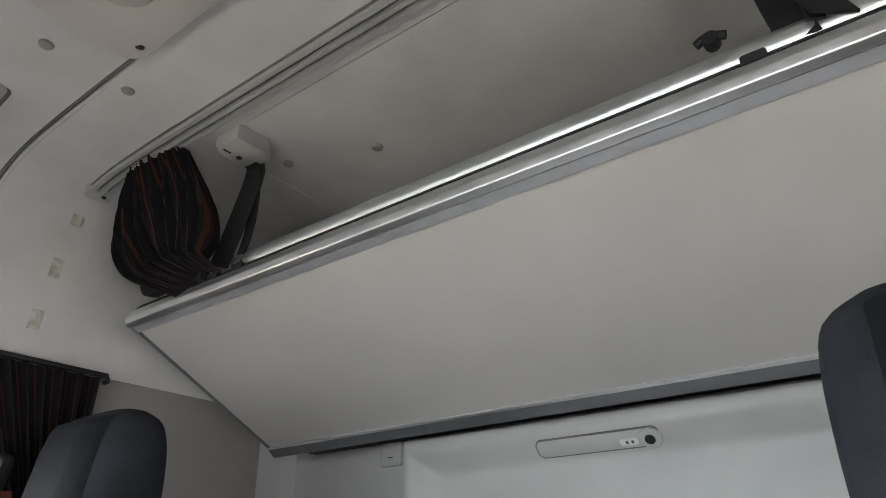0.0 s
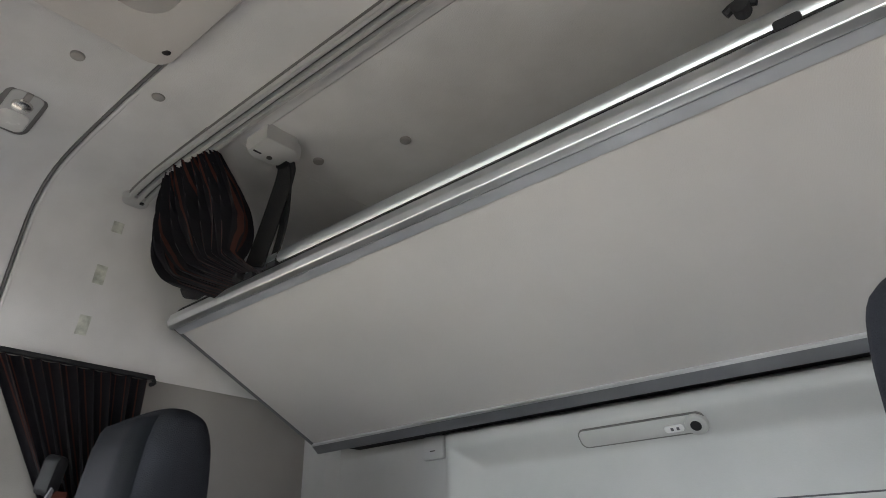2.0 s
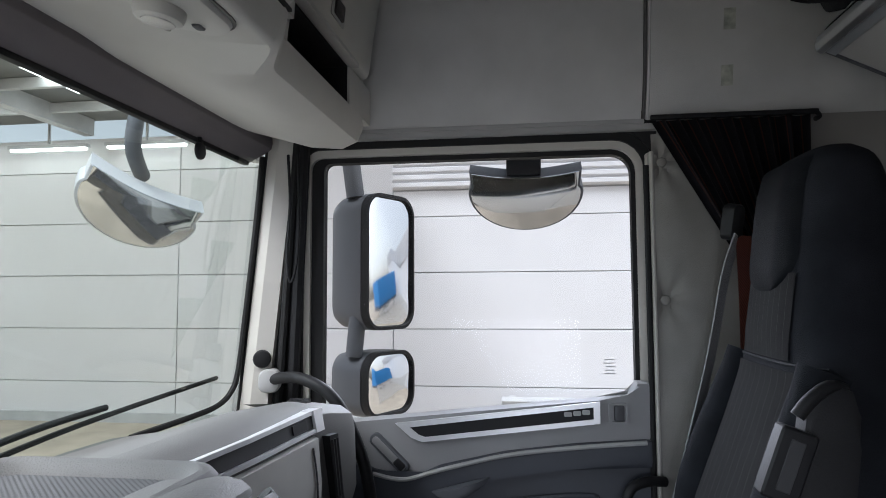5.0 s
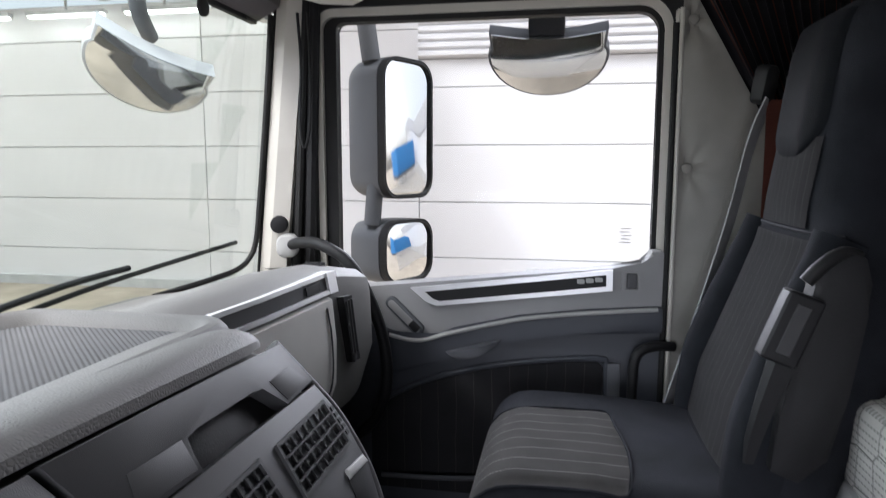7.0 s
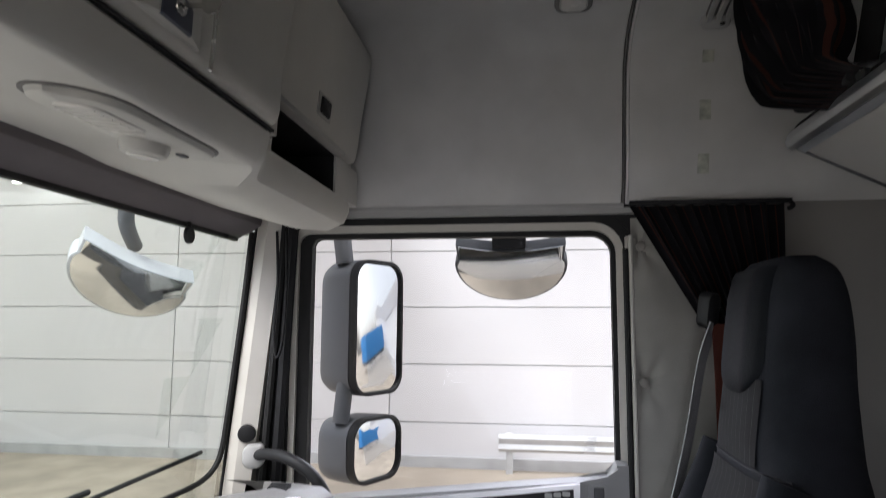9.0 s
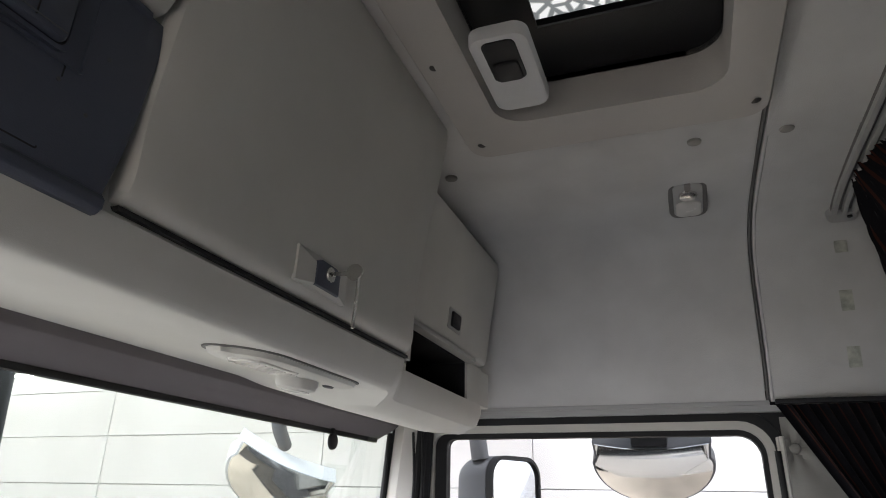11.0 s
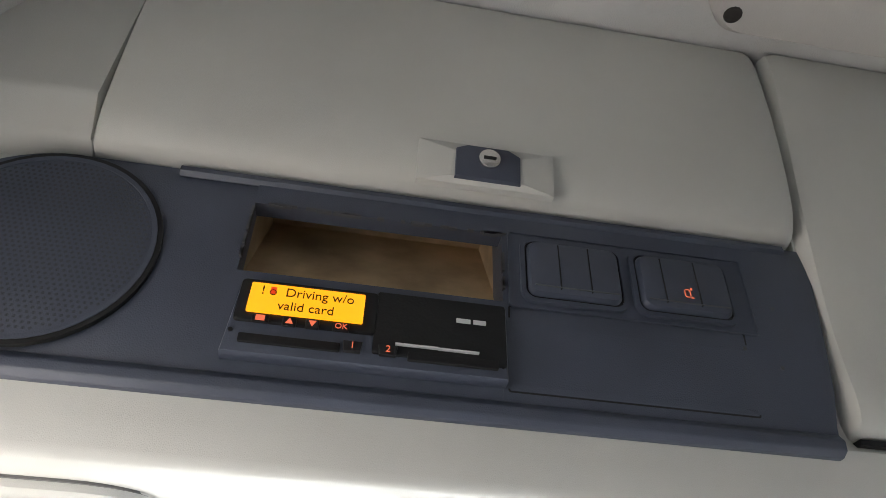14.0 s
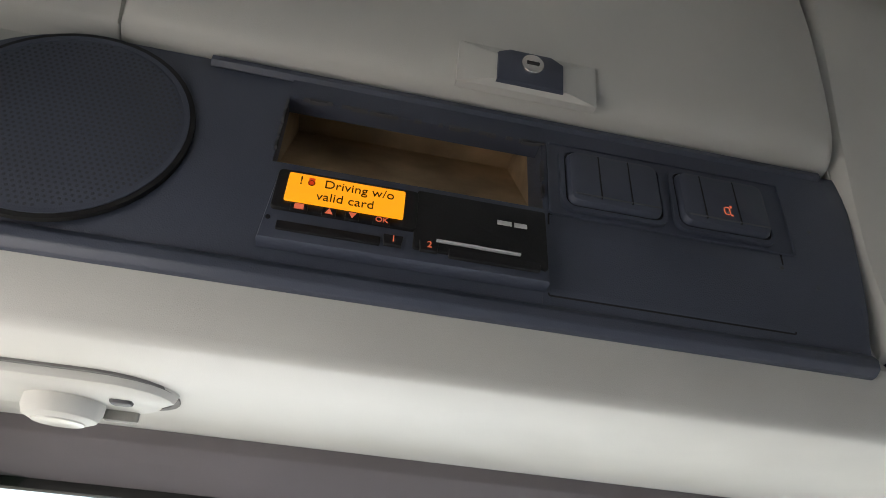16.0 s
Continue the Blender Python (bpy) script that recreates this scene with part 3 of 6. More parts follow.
def win_outline(y0, y1, z0a, z0b, z1, rf, rb, rl, n=6):
    """Window outline in (y, z): y0 rear, y1 front; the sill runs from z0a (rear) to z0b (front)."""
    out = []
    for cy, cz, r, a0 in ((y1 - rf, z1 - rf, rf, 0), (y0 + rb, z1 - rb, rb, 90), (y0 + rl, z0a + rl, rl, 180), (y1 - rl, z0b + rl, rl, 270)):
        for k in range(n + 1):
            a = radians(a0 + 90 * k / n)
            out.append((cy + r * math.cos(a), cz + r * math.sin(a)))
    return out


W_GLASS = win_outline(-0.190, 0.545, 0.93, 0.86, 1.508, 0.02, 0.045, 0.01)
W_SEAL = win_outline(-0.200, 0.575, 0.92, 0.85, 1.520, 0.03, 0.055, 0.01)
W_FRAME = win_outline(-0.217, 0.590, 0.91, 0.84, 1.538, 0.04, 0.07, 0.01)
W_OUT = win_outline(-0.238, 0.610, 0.90, 0.83, 1.560, 0.05, 0.09, 0.01)
W_BODY = win_outline(-0.26, 0.66, 0.80, 0.80, 1.60, 0.03, 0.03, 0.01)
part("glass_seal", hollow(W_SEAL, W_GLASS, 0.03, xz(1.372)), M_RUBBER, door)
part("window_frame", hollow(W_FRAME, W_SEAL, 0.05, xz(1.360)), M_PAINT, door, "cream painted window frame")
part("outer_seal", hollow(W_OUT, W_FRAME, 0.05, xz(1.352)), M_RUBBER, door)
part("body_frame", hollow(W_BODY, W_OUT, 0.05, xz(1.345)), M_RUBBER, door)
part("outer_skin", box(1.392, 1.406, -0.262, 0.70, -0.40, 0.835, 0.004), M_TRUCK, door, "white painted outer door skin")
pane = part("pane", plate(W_GLASS, 0.004, xz(1.385)), M_GLASSD, door)
pane.visible_shadow = False


def sill(y):
    return 0.893 + (0.445 - y) * 0.105


# door card: upper grey shelf, dark arm, lower panel with cloth
def strip_y(pts_top, pts_bot, x_face, x_back, w=0.006):
    return prism(list(pts_top) + list(reversed(pts_bot)), 'x', x_face, x_back, w)


top = [(0.56, 0.875), (0.445, 0.893), (0.2, 0.919), (0.0, 0.940), (-0.10, 0.950), (-0.17, 0.957), (-0.185, 0.99), (-0.212, 0.99)]
low = [(0.56, 0.80), (0.43, 0.80), (0.37, 0.775), (0.30, 0.775), (0.25, 0.80), (0.10, 0.835), (-0.05, 0.855), (-0.212, 0.868)]
part("upper_card", strip_y(top, low, 1.315, 1.372, 0.008), M_DOORGREY, door, "grey grained upper door card")
part("arm_band", strip_y([(p[0], p[1] + 0.003) for p in low], [(0.56, 0.66), (0.43, 0.675), (0.28, 0.725), (0.135, 0.775), (0.0, 0.80), (-0.212, 0.812)], 1.297, 1.372, 0.012), M_DOORDARK, door, "dark padded arm band")
part("arm_edge", tube([(1.298, 0.40, 0.782), (1.296, 0.33, 0.772), (1.294, 0.25, 0.795), (1.294, 0.10, 0.832), (1.295, -0.05, 0.852), (1.297, -0.20, 0.866)], 0.005, 8), M_LPLASTIC, door)
part("lower_card", strip_y([(0.56, 0.665), (0.43, 0.68), (0.28, 0.73), (0.135, 0.78), (0.0, 0.803), (-0.212, 0.815)], [(0.56, 0.10), (-0.212, 0.10)], 1.318, 1.372, 0.008), M_DOORDARK, door)
cloth = part("cloth_insert", prism([(0.45, 0.60), (0.33, 0.665), (0.18, 0.71), (0.03, 0.733), (-0.075, 0.741), (-0.09, 0.725), (-0.09, 0.40), (0.45, 0.40)], 'x', 1.309, 1.335, 0.006), M_DOORCLOTH, door, "black cloth insert with pale stitch lines")
uv_flat(cloth, 1, 2, 1.6, 3.0)
part("insert_rim", tube([(1.312, 0.45, 0.60), (1.312, 0.33, 0.667), (1.312, 0.18, 0.713), (1.312, 0.03, 0.737), (1.312, -0.08, 0.745), (1.312, -0.096, 0.72), (1.312, -0.098, 0.55), (1.312, -0.10, 0.40)], 0.007, 8, 4), M_DOORDARK, door)
part("rim_post", prism([(-0.098, 0.738), (-0.125, 0.74), (-0.13, 0.40), (-0.10, 0.40)], 'x', 1.303, 1.325, 0.005), M_SEATPL, door)
# grip dish
grip = part("pull_grip", loft([[(1.300 - 0.035 * s * (1 if k < 5 else 0.4), 0.268 - 0.132 * i / 8, 0.748 + 0.036 * i / 8 + dz * s) for k, dz in enumerate((0.0, -0.012, -0.02, -0.022, -0.018, -0.008, 0.004, 0.004))] for i, s in enumerate((0.05, 0.5, 0.8, 0.95, 1.0, 0.95, 0.8, 0.5, 0.05))]), M_SEATPL, door, "grey moulded pull grip")
# silver framed badge strip
bo = [(0.352, 0.893), (-0.104, 0.949), (-0.104, 0.902), (0.29, 0.853), (0.315, 0.862)]
bi = [(0.318, 0.885), (-0.090, 0.937), (-0.090, 0.911), (0.283, 0.864), (0.298, 0.869)]
part("badge_frame", hollow(bo, bi, 0.012, xz(1.306)), M_CHROME, door, "satin silver frame", False)
part("badge_strip", plate(bi, 0.006, xz(1.309)), M_BLACK, door, "gloss black inlay strip", False)
for k in range(3):
    part("badge_mark", plate(rounded(0.017, 0.010, 0.003), 0.002, xz(1.3078) @ Matrix.Translation((-0.035 - 0.0195 * k, 0, 0.9205 + 0.0025 * k))), M_LPLASTIC, door)
# window switch pod
part("switch_pod", plate(rounded(0.115, 0.03, 0.014), 0.02, xz(1.303) @ pose(0.366, 0, 0.826, 0, -44, 0), 0.006), M_SEATPL, door)
part("pod_inner", plate(rounded(0.10, 0.018, 0.008), 0.006, xz(1.3015) @ pose(0.366, 0, 0.826, 0, -44, 0), 0.002), M_DOORGREY, door)
part("window_switch", plate(rounded(0.026, 0.017, 0.004), 0.01, xz(1.296) @ pose(0.341, 0, 0.803, 0, -44, 0), 0.003), M_BLACK, door)
# lock tab
part("lock_recess", hollow(rounded(0.042, 0.044, 0.006), rounded(0.030, 0.036, 0.005), 0.01, xz(1.308) @ Matrix.Translation((-0.143, 0, 0.924))), M_DOORGREY, door)
part("lock_tab", plate(rounded(0.022, 0.034, 0.004), 0.01, xz(1.309) @ Matrix.Translation((-0.145, 0, 0.924)), 0.003), M_DKGREY, door)
part("decal", join(*[box(1.3835, 1.3842, -0.148 + 0.004 * (k % 2), -0.120 - 0.003 * (k % 3), 1.00 + 0.008 * k, 1.0025 + 0.008 * k) for k in range(5)]), M_WHITE, door, "etched marks on the glass")
part("grab_bar", tube([(1.30, -0.235, 0.785), (1.275, -0.19, 0.79), (1.265, -0.155, 0.77), (1.262, -0.148, 0.70), (1.265, -0.15, 0.5), (1.31, -0.16, 0.45)], 0.011, 10), M_BLACK, door)
part("pocket_rail", tube([(1.29, 0.42, 0.44), (1.28, 0.25, 0.45), (1.28, 0.05, 0.47)], 0.006, 8), M_SEATPL, door)
# rail and pillar covers
solid("trim_top_rail", join(box(1.318, 1.336, -0.215, 0.62, 1.566, 1.576, 0.003), box(1.324, 1.345, -0.245, 0.62, 1.553, 1.566)), M_LPLASTIC, "pale lower edge of the side headliner", "trim", kind="structure")
post = thing("pillar_b", "cream door post with black seals", "pillar", (1.33, -0.23, 0), kind="structure")
part("post_paint", prism([(1.332, -0.232), (1.328, -0.226), (1.328, -0.220), (1.36, -0.218), (1.36, -0.232)], 'z', 0.5, 1.50), M_PAINT, post)
part("post_seal", tube([(1.318, -0.214, 0.45), (1.320, -0.216, 1.0), (1.322, -0.216, 1.47)], 0.007, 8), M_RUBBER, post)
part("post_edge", tube([(1.316, -0.226, 0.45), (1.318, -0.227, 1.0), (1.320, -0.227, 1.5)], 0.005, 8), M_PAINT, post)

# front pillar and windscreen
ap = thing("pillar_a", "cream windscreen pillar with grip and seals", "pillar", (1.33, 0.65, 0.9), kind="structure")


def pil(y_off, x_off=0.0):
    return [(1.33 + x_off, 0.735 - 0.05 * (z - 0.92) / 0.49 + y_off, z) for z in (0.55, 0.75, 0.92, 1.15, 1.4, 1.6)]


part("pillar_cover", loft([[(p[0], p[1], p[2]), (p[0] - 0.012, p[1] - 0.03, p[2]), (p[0], p[1] - 0.068, p[2]), (p[0] + 0.05, p[1] - 0.07, p[2]), (p[0] + 0.06, p[1] + 0.01, p[2])] for p in pil(0.0)]), M_PAINT, ap)
part("pillar_seal", tube([(p[0] + 0.006, p[1] + 0.004, p[2]) for p in pil(0.0)], 0.006, 8), M_RUBBER, ap)
part("door_seal", tube([(p[0] + 0.004, 0.640 - 0.03 * (p[2] - 0.92) / 0.49, p[2]) for p in pil(0)], 0.010, 8), M_RUBBER, ap)
part("door_seal", tube([(p[0] + 0.012, 0.610 - 0.02 * (p[2] - 0.92) / 0.49, p[2]) for p in pil(0)], 0.014, 8), M_BLACK, ap)
part("cable_loop", tube([(1.312, 0.615, 1.52), (1.308, 0.607, 1.40), (1.306, 0.612, 1.27), (1.306, 0.602, 1.215), (1.306, 0.588, 1.27), (1.308, 0.585, 1.40), (1.312, 0.59, 1.52)], 0.0035, 8), M_BLACK, ap)
part("tweeter", disc(0.021, 0.02, pose(1.298, 0.668, 1.035, 0, 0, -70), 20, 0.006), M_BLACK, ap, "round black pillar knob")
part("grip_socket", plate(rounded(0.05, 0.055, 0.02), 0.05, pose(1.285, 0.645, 0.985, 0, 0, -75), 0.010), M_LPLASTIC, ap)
gh = thing("grab_handle", "black curved entry grab handle", "handle", (1.25, 0.5, 0.9))
part("bar", tube([(1.30, 0.64, 0.988), (1.265, 0.60, 0.998), (1.22, 0.535, 1.00), (1.20, 0.465, 0.965), (1.195, 0.415, 0.885), (1.195, 0.385, 0.79), (1.195, 0.38, 0.70), (1.20, 0.405, 0.62), (1.22, 0.46, 0.56)], 0.013, 12), M_BLACK, gh)

part("black_border", tube([(1.322, 0.684, 1.52), (1.323, 0.699, 1.35), (1.324, 0.724, 1.12), (1.322, 0.738, 1.00), (1.306, 0.748, 0.955), (1.262, 0.758, 0.932), (1.18, 0.775, 0.922), (1.0, 0.80, 0.915)], 0.0065, 8), M_RUBBER, ap)


def screen(u, v):
    """The windscreen, bowed forward in the middle."""
    x = -0.72 + u * 2.07
    s = (x - CX) / 1.03
    bow = 0.10 * (1 - s * s)
    z = 0.80 + v * 0.76
    return (x, 0.745 - 0.1 * (z - 0.92) + bow, z)


ws = solid("windscreen", grid_surface(screen, 24, 6, 0.004), M_GLASSW, "large curved windscreen glass", "window", kind="structure")
ws.visible_shadow = False
solid("front_wall", box(-0.76, 1.40, 0.88, 0.93, -0.05, 0.80), M_BLACK, "front bulkhead of the cab", "wall", kind="structure")
solid("scuttle", box(-0.76, 1.40, 0.80, 0.93, 0.80, 0.83), M_BLACK, "black scuttle below the windscreen", "panel", kind="structure")
part("pillar_cover", loft([[(2 * CX - p[0], p[1], p[2]), (2 * CX - p[0] + 0.012, p[1] - 0.03, p[2]), (2 * CX - p[0], p[1] - 0.068, p[2]), (2 * CX - p[0] - 0.05, p[1] - 0.07, p[2]), (2 * CX - p[0] - 0.06, p[1] + 0.01, p[2])] for p in pil(0.0)]), M_PAINT, wl)

# header strip with the roller blind
hd = thing("header_blind", "mauve grey roller blind header above the windscreen", "blind", (CX, 0.66, 1.51), kind="structure")
part("blind_case", prism([(0.653, 1.547), (0.656, 1.534), (0.675, 1.522), (0.712, 1.503), (0.716, 1.508), (0.70, 1.60), (0.655, 1.60)], 'x', -0.70, 1.31, 0.002), M_MAUVE, hd)
part("black_edge", box(-0.70, 1.30, 0.708, 0.722, 1.495, 1.506, 0.003), M_RUBBER, hd)
for x in (-0.072, 1.06):
    pl = thing("blind_pull", "black oval pull of the roller blind", "pull", (x, 0.71, 1.49))
    part("stem", tube([(x, 0.705, 1.506), (x, 0.703, 1.49)], 0.005, 8), M_BLACK, pl)
    part("knob", disc(0.018, 0.008, facing(x, 0.698, 1.478), 20, 0.004), M_BLACK, pl)

# ---- overhead console ----
FACE_L = [(0.350, 1.556), (0.341, 1.60), (0.337, 1.68), (0.336, 1.730)]
over = thing("overhead_console", "beige overhead console above the windscreen", "console", (CX, 0.45, 1.53), kind="structure")
UNDER = [(0.3515, 1.557), (0.3575, 1.535), (0.3645, 1.5165), (0.3685, 1.5118), (0.376, 1.5100), (0.50, 1.5268), (0.653, 1.548)]
part("underside", prism(UNDER + [(0.653, 1.62), (0.40, 1.62), (0.364, 1.60), (0.358, 1.566)], 'x', -0.70, 0.622, 0.0), M_BEIGE, over)
part("carcass", box(-0.70, 1.28, 0.62, 0.66, 1.60, 1.95), M_BEIGE, over)
part("end_cheek", box(-0.70, -0.49, 0.352, 0.42, 1.556, 1.745, 0.004), M_BEIGE, over)
part("left_cheek", prism([(0.352, 1.733), (0.330, 1.740), (0.31, 1.77), (0.30, 1.95), (0.60, 1.95), (0.60, 1.60)], 'x', -0.70, -0.522, 0.004), M_BEIGE, over)


def lid(x0, x1, prof, name, label, notch=None):
    """A bulged locker lid: an outline in (y, z), drawn along x with soft edges."""
    t = thing(name, label, "locker lid", ((x0 + x1) / 2, prof[0][0], prof[0][1]))
    c = [(p.x, p.y) for p in smooth_curve(prof, 5)]
    back = [(p[0] + 0.03, p[1]) for p in reversed(c)]
    xs = [x0, x0 + 0.004, x0 + 0.012] + [x0 + 0.012 + (x1 - x0 - 0.024) * k / 8 for k in range(1, 8)] + [x1 - 0.012, x1 - 0.004, x1]
    ins = [0.010, 0.003, 0] + [0] * 7 + [0, 0.003, 0.010]
    rings = []
    for x, i in zip(xs, ins):
        r = []
        for k, p in enumerate(c):
            e = 0.004 * max(0, 1 - min(k, len(c) - 1 - k) / 1.5)
            r.append((x, p[0] + i + e, p[1]))
        rings.append(r + [(x, p[0] + 0.012, p[1]) for p in back])
    part("lid_shell", loft(rings), M_BEIGE, t)
    return t


lid_l = lid(-0.5195, 0.058, [(0.334, 1.7325), (0.318, 1.740), (0.306, 1.775), (0.293, 1.86), (0.287, 1.945)], "locker_lid", "beige curved locker lid with a lock")
lid_c = lid(0.066, 0.640, [(0.352, 1.5665), (0.338, 1.585), (0.335, 1.65), (0.320, 1.75), (0.298, 1.86), (0.283, 1.945)], "locker_lid", "large beige centre locker lid with keys in its lock")


def lock(t, x, y, z, pitch, keys=False):
    m = facing(x, y, z, pitch)
    part("lock_recess", loft([[m @ Vector((px, py, pz)) for px, pz in ((-0.056, -0.020), (0.055, -0.020), (0.055, 0.020), (-0.056, 0.020))] for py in (0.006, -0.0015)] + [[m @ Vector((px, -0.0075, pz)) for px, pz in ((-0.030, -0.017), (0.029, -0.017), (0.027, 0.008), (-0.028, 0.008))]]), M_BEIGE, t, "bevelled beige lock surround", False)
    part("latch", plate([(-0.027, -0.018), (0.026, -0.018), (0.026, 0.008), (0.016, 0.014), (-0.018, 0.014), (-0.027, 0.010)], 0.012, m @ Matrix.Translation((0, -0.010, 0)), 0.003), M_NAVY, t, "dark blue-black latch")
    part("cylinder", disc(0.009, 0.004, m @ Matrix.Translation((0.0, -0.0125, 0.001)), 20, 0.001), M_STEEL, t, "steel key cylinder")
    part("keyway", box(-0.005, 0.005, -0.0135, -0.0125, 0.0, 0.002, 0, 2, m), M_BLACK, t)
    if keys:
        part("key", join(box(-0.001, 0.001, -0.034, -0.012, -0.001, 0.004, 0, 2, m), disc(0.010, 0.002, m @ pose(0.0, -0.042, 0.002, 0, 0, 90), 16)), M_STEEL, t, "steel key in the lock")
        part("key_chain", tube([m @ Vector((0, -0.047, -0.004)), m @ Vector((0.002, -0.046, -0.025)), m @ Vector((0.004, -0.044, -0.05)), m @ Vector((0.003, -0.044, -0.062))], 0.0022, 6), M_STEEL, t, "small key chain")


lock(lid_l, -0.216, 0.309, 1.747, -8)
lock(lid_c, 0.350, 0.3355, 1.598, -2, True)
# dark instrument panel
pan = thing("instrument_fascia", "blue-black instrument panel with loudspeaker and switches", "panel", (-0.25, 0.34, 1.56))
CAV = (-0.391, -0.198, 1.641, 1.703)
XL, XR = -0.62, 0.062


def panel_slab(x0, x1, z0, z1):
    """A piece of the panel between two heights, following its face."""
    c = [(p.x, p.y) for p in smooth_curve(FACE_L, 6)]
    ys = lambda z: np.interp(z, [p[1] for p in c], [p[0] for p in c])
    zs = [z0 + (z1 - z0) * k / 6 for k in range(7)]
    return prism([(float(ys(z)), z) for z in zs] + [(0.348, z1), (0.352, z0)] if z0 > 1.6 else [(float(ys(z)), z) for z in zs] + [(0.37, z1), (0.37, z0)], 'x', x0, x1)


for px0, px1, pz0, pz1 in ((CAV[1], XR - 0.012, 1.552, 1.730), (CAV[0], CAV[1], 1.552, CAV[2]), (CAV[0], CAV[1], CAV[3], 1.730)):
    part("panel_face", panel_slab(px0, px1, pz0, pz1), M_NAVY, pan)


def face_y(z):
    c = [(p.x, p.y) for p in smooth_curve(FACE_L, 6)]
    return float(np.interp(z, [p[1] for p in c], [p[0] for p in c]))


def column(x, z0, z1, out=0.0):
    zs = [z0 + (z1 - z0) * k / 8 for k in range(9)]
    e = [0.004 if k in (0, 8) else 0.001 if k in (1, 7) else 0.0 for k in range(9)]
    return [(x, face_y(z) + d - out, z) for z, d in zip(zs, e)] + [(x, face_y(z1) + 0.016, z1), (x, face_y(z0) + 0.016, z0)]


end = []
for k in range(15):
    a = k / 14
    x = -0.622 + 0.094 * (1 - math.cos(a * math.pi / 2))
    end.append(column(x, 1.642 - 0.090 * math.sin(a * math.pi / 2), 1.642 + 0.0885 * math.sin(a * math.pi / 2) ** 0.9 + 1e-4))
end += [column(x, 1.552, 1.7305) for x in (-0.49, -0.45, CAV[0])]
part("panel_end", loft(end), M_NAVY, pan)
part("panel_right_edge", loft([column(XR - 0.013, 1.552, 1.7305)] + [[(x + 0.011 * (p[2] - 1.64) / 0.09, p[1], p[2]) for p in column(x, 1.552 + dz, 1.7305 - dz, out)] for x, dz, out in ((XR - 0.006, 0.0, 0.0), (XR - 0.002, 0.002, -0.001), (XR + 0.001, 0.006, -0.006))]), M_NAVY, pan)
part("lower_lip", prism([(0.356, 1.549), (0.349, 1.5495), (0.3435, 1.553), (0.3425, 1.560), (0.3465, 1.5655), (0.36, 1.566)], 'x', -0.545, XR - 0.012, 0.0015), M_NAVY, pan)
part("upper_lip", prism([(0.338, 1.7305), (0.3335, 1.7285), (0.333, 1.7235), (0.337, 1.7205), (0.35, 1.7305)], 'x', -0.452, XR - 0.014, 0.001), M_NAVY, pan)
for wall in (box(CAV[0] - 0.004, CAV[1] + 0.004, 0.349, 0.55, CAV[2] - 0.004, CAV[2] - 0.001), prism([(0.352, CAV[2] - 0.004), (0.356, CAV[2] - 0.004), (0.436, CAV[3] + 0.06), (0.432, CAV[3] + 0.06)], 'x', CAV[0] - 0.004, CAV[1] + 0.004), box(CAV[0] - 0.004, CAV[1] + 0.004, 0.349, 0.55, CAV[3] + 0.058, CAV[3] + 0.06), box(CAV[0] - 0.004, CAV[0] - 0.001, 0.349, 0.55, CAV[2], CAV[3] + 0.06), box(CAV[1] + 0.001, CAV[1] + 0.004, 0.349, 0.55, CAV[2], CAV[3] + 0.06)):
    part("slot_wall", wall, M_CARD, pan, "brown inner wall of the empty radio slot", False)
# ragged cut edge of the slot
rnd = random.Random(5)
rag = []
for k in range(26):
    x = CAV[0] + 0.01 + rnd.random() * 0.178
    rag.append(box(x, x + 0.003 + 0.009 * rnd.random(), 0.3345, 0.338, CAV[3] - 0.0022 * rnd.random(), CAV[3] + 0.0006))
for k in range(16):
    z = CAV[2] + 0.008 + rnd.random() * 0.044
    xx = CAV[0] if k % 2 else CAV[1]
    rag.append(box(xx - 0.0009, xx + 0.0009, 0.3345, 0.339, z, z + 0.003 + 0.006 * rnd.random()))
part("cut_edge", join(*rag), M_DKGREY, pan, "ragged cut plastic edge")
part("speaker_ring", hollow([(0.0765 * math.cos(a), 0.0765 * math.sin(a)) for a in np.linspace(0, 2 * math.pi, 48, endpoint=False)], [(0.073 * math.cos(a), 0.073 * math.sin(a)) for a in np.linspace(0, 2 * math.pi, 48, endpoint=False)], 0.004, facing(-0.525, 0.3345, 1.644, -2)), M_NAVY, pan)
part("speaker_groove", hollow([(0.0800 * math.cos(a), 0.0800 * math.sin(a)) for a in np.linspace(0, 2 * math.pi, 48, endpoint=False)], [(0.0765 * math.cos(a), 0.0765 * math.sin(a)) for a in np.linspace(0, 2 * math.pi, 48, endpoint=False)], 0.004, facing(-0.525, 0.3352, 1.644, -2)), M_RUBBER, pan)
spk = disc(0.075, 0.006, facing(-0.525, 0.3352, 1.644, -2), 48, 0.0015)
grill = part("speaker_grille", spk, M_NAVY, pan, "perforated loudspeaker grille")
holes = bmesh.new()
for i in range(-17, 18):
    for j in range(-19, 20):
        hx, hz = (i + 0.5 * (j % 2)) * 0.0042, j * 0.0037
        if hx * hx + hz * hz < 0.071 ** 2:
            vs = [holes.verts.new((-0.525 + hx + 0.0012 * math.cos(a), 0.3350 - 0.035 * hz, 1.644 + hz + 0.0013 * math.sin(a))) for a in (0.5, 1.55, 2.6, 3.64, 4.69, 5.74)]
            holes.faces.new(vs)
tagged(part("perforation", holes, M_DOORDARK, pan, "", False), kind="stuff")
# tachograph
tac = thing("tachograph", "black tachograph with a lit orange display", "tachograph", (-0.292, 0.325, 1.58))
TM = facing(-0.2925, 0.333, 1.6015, 2)


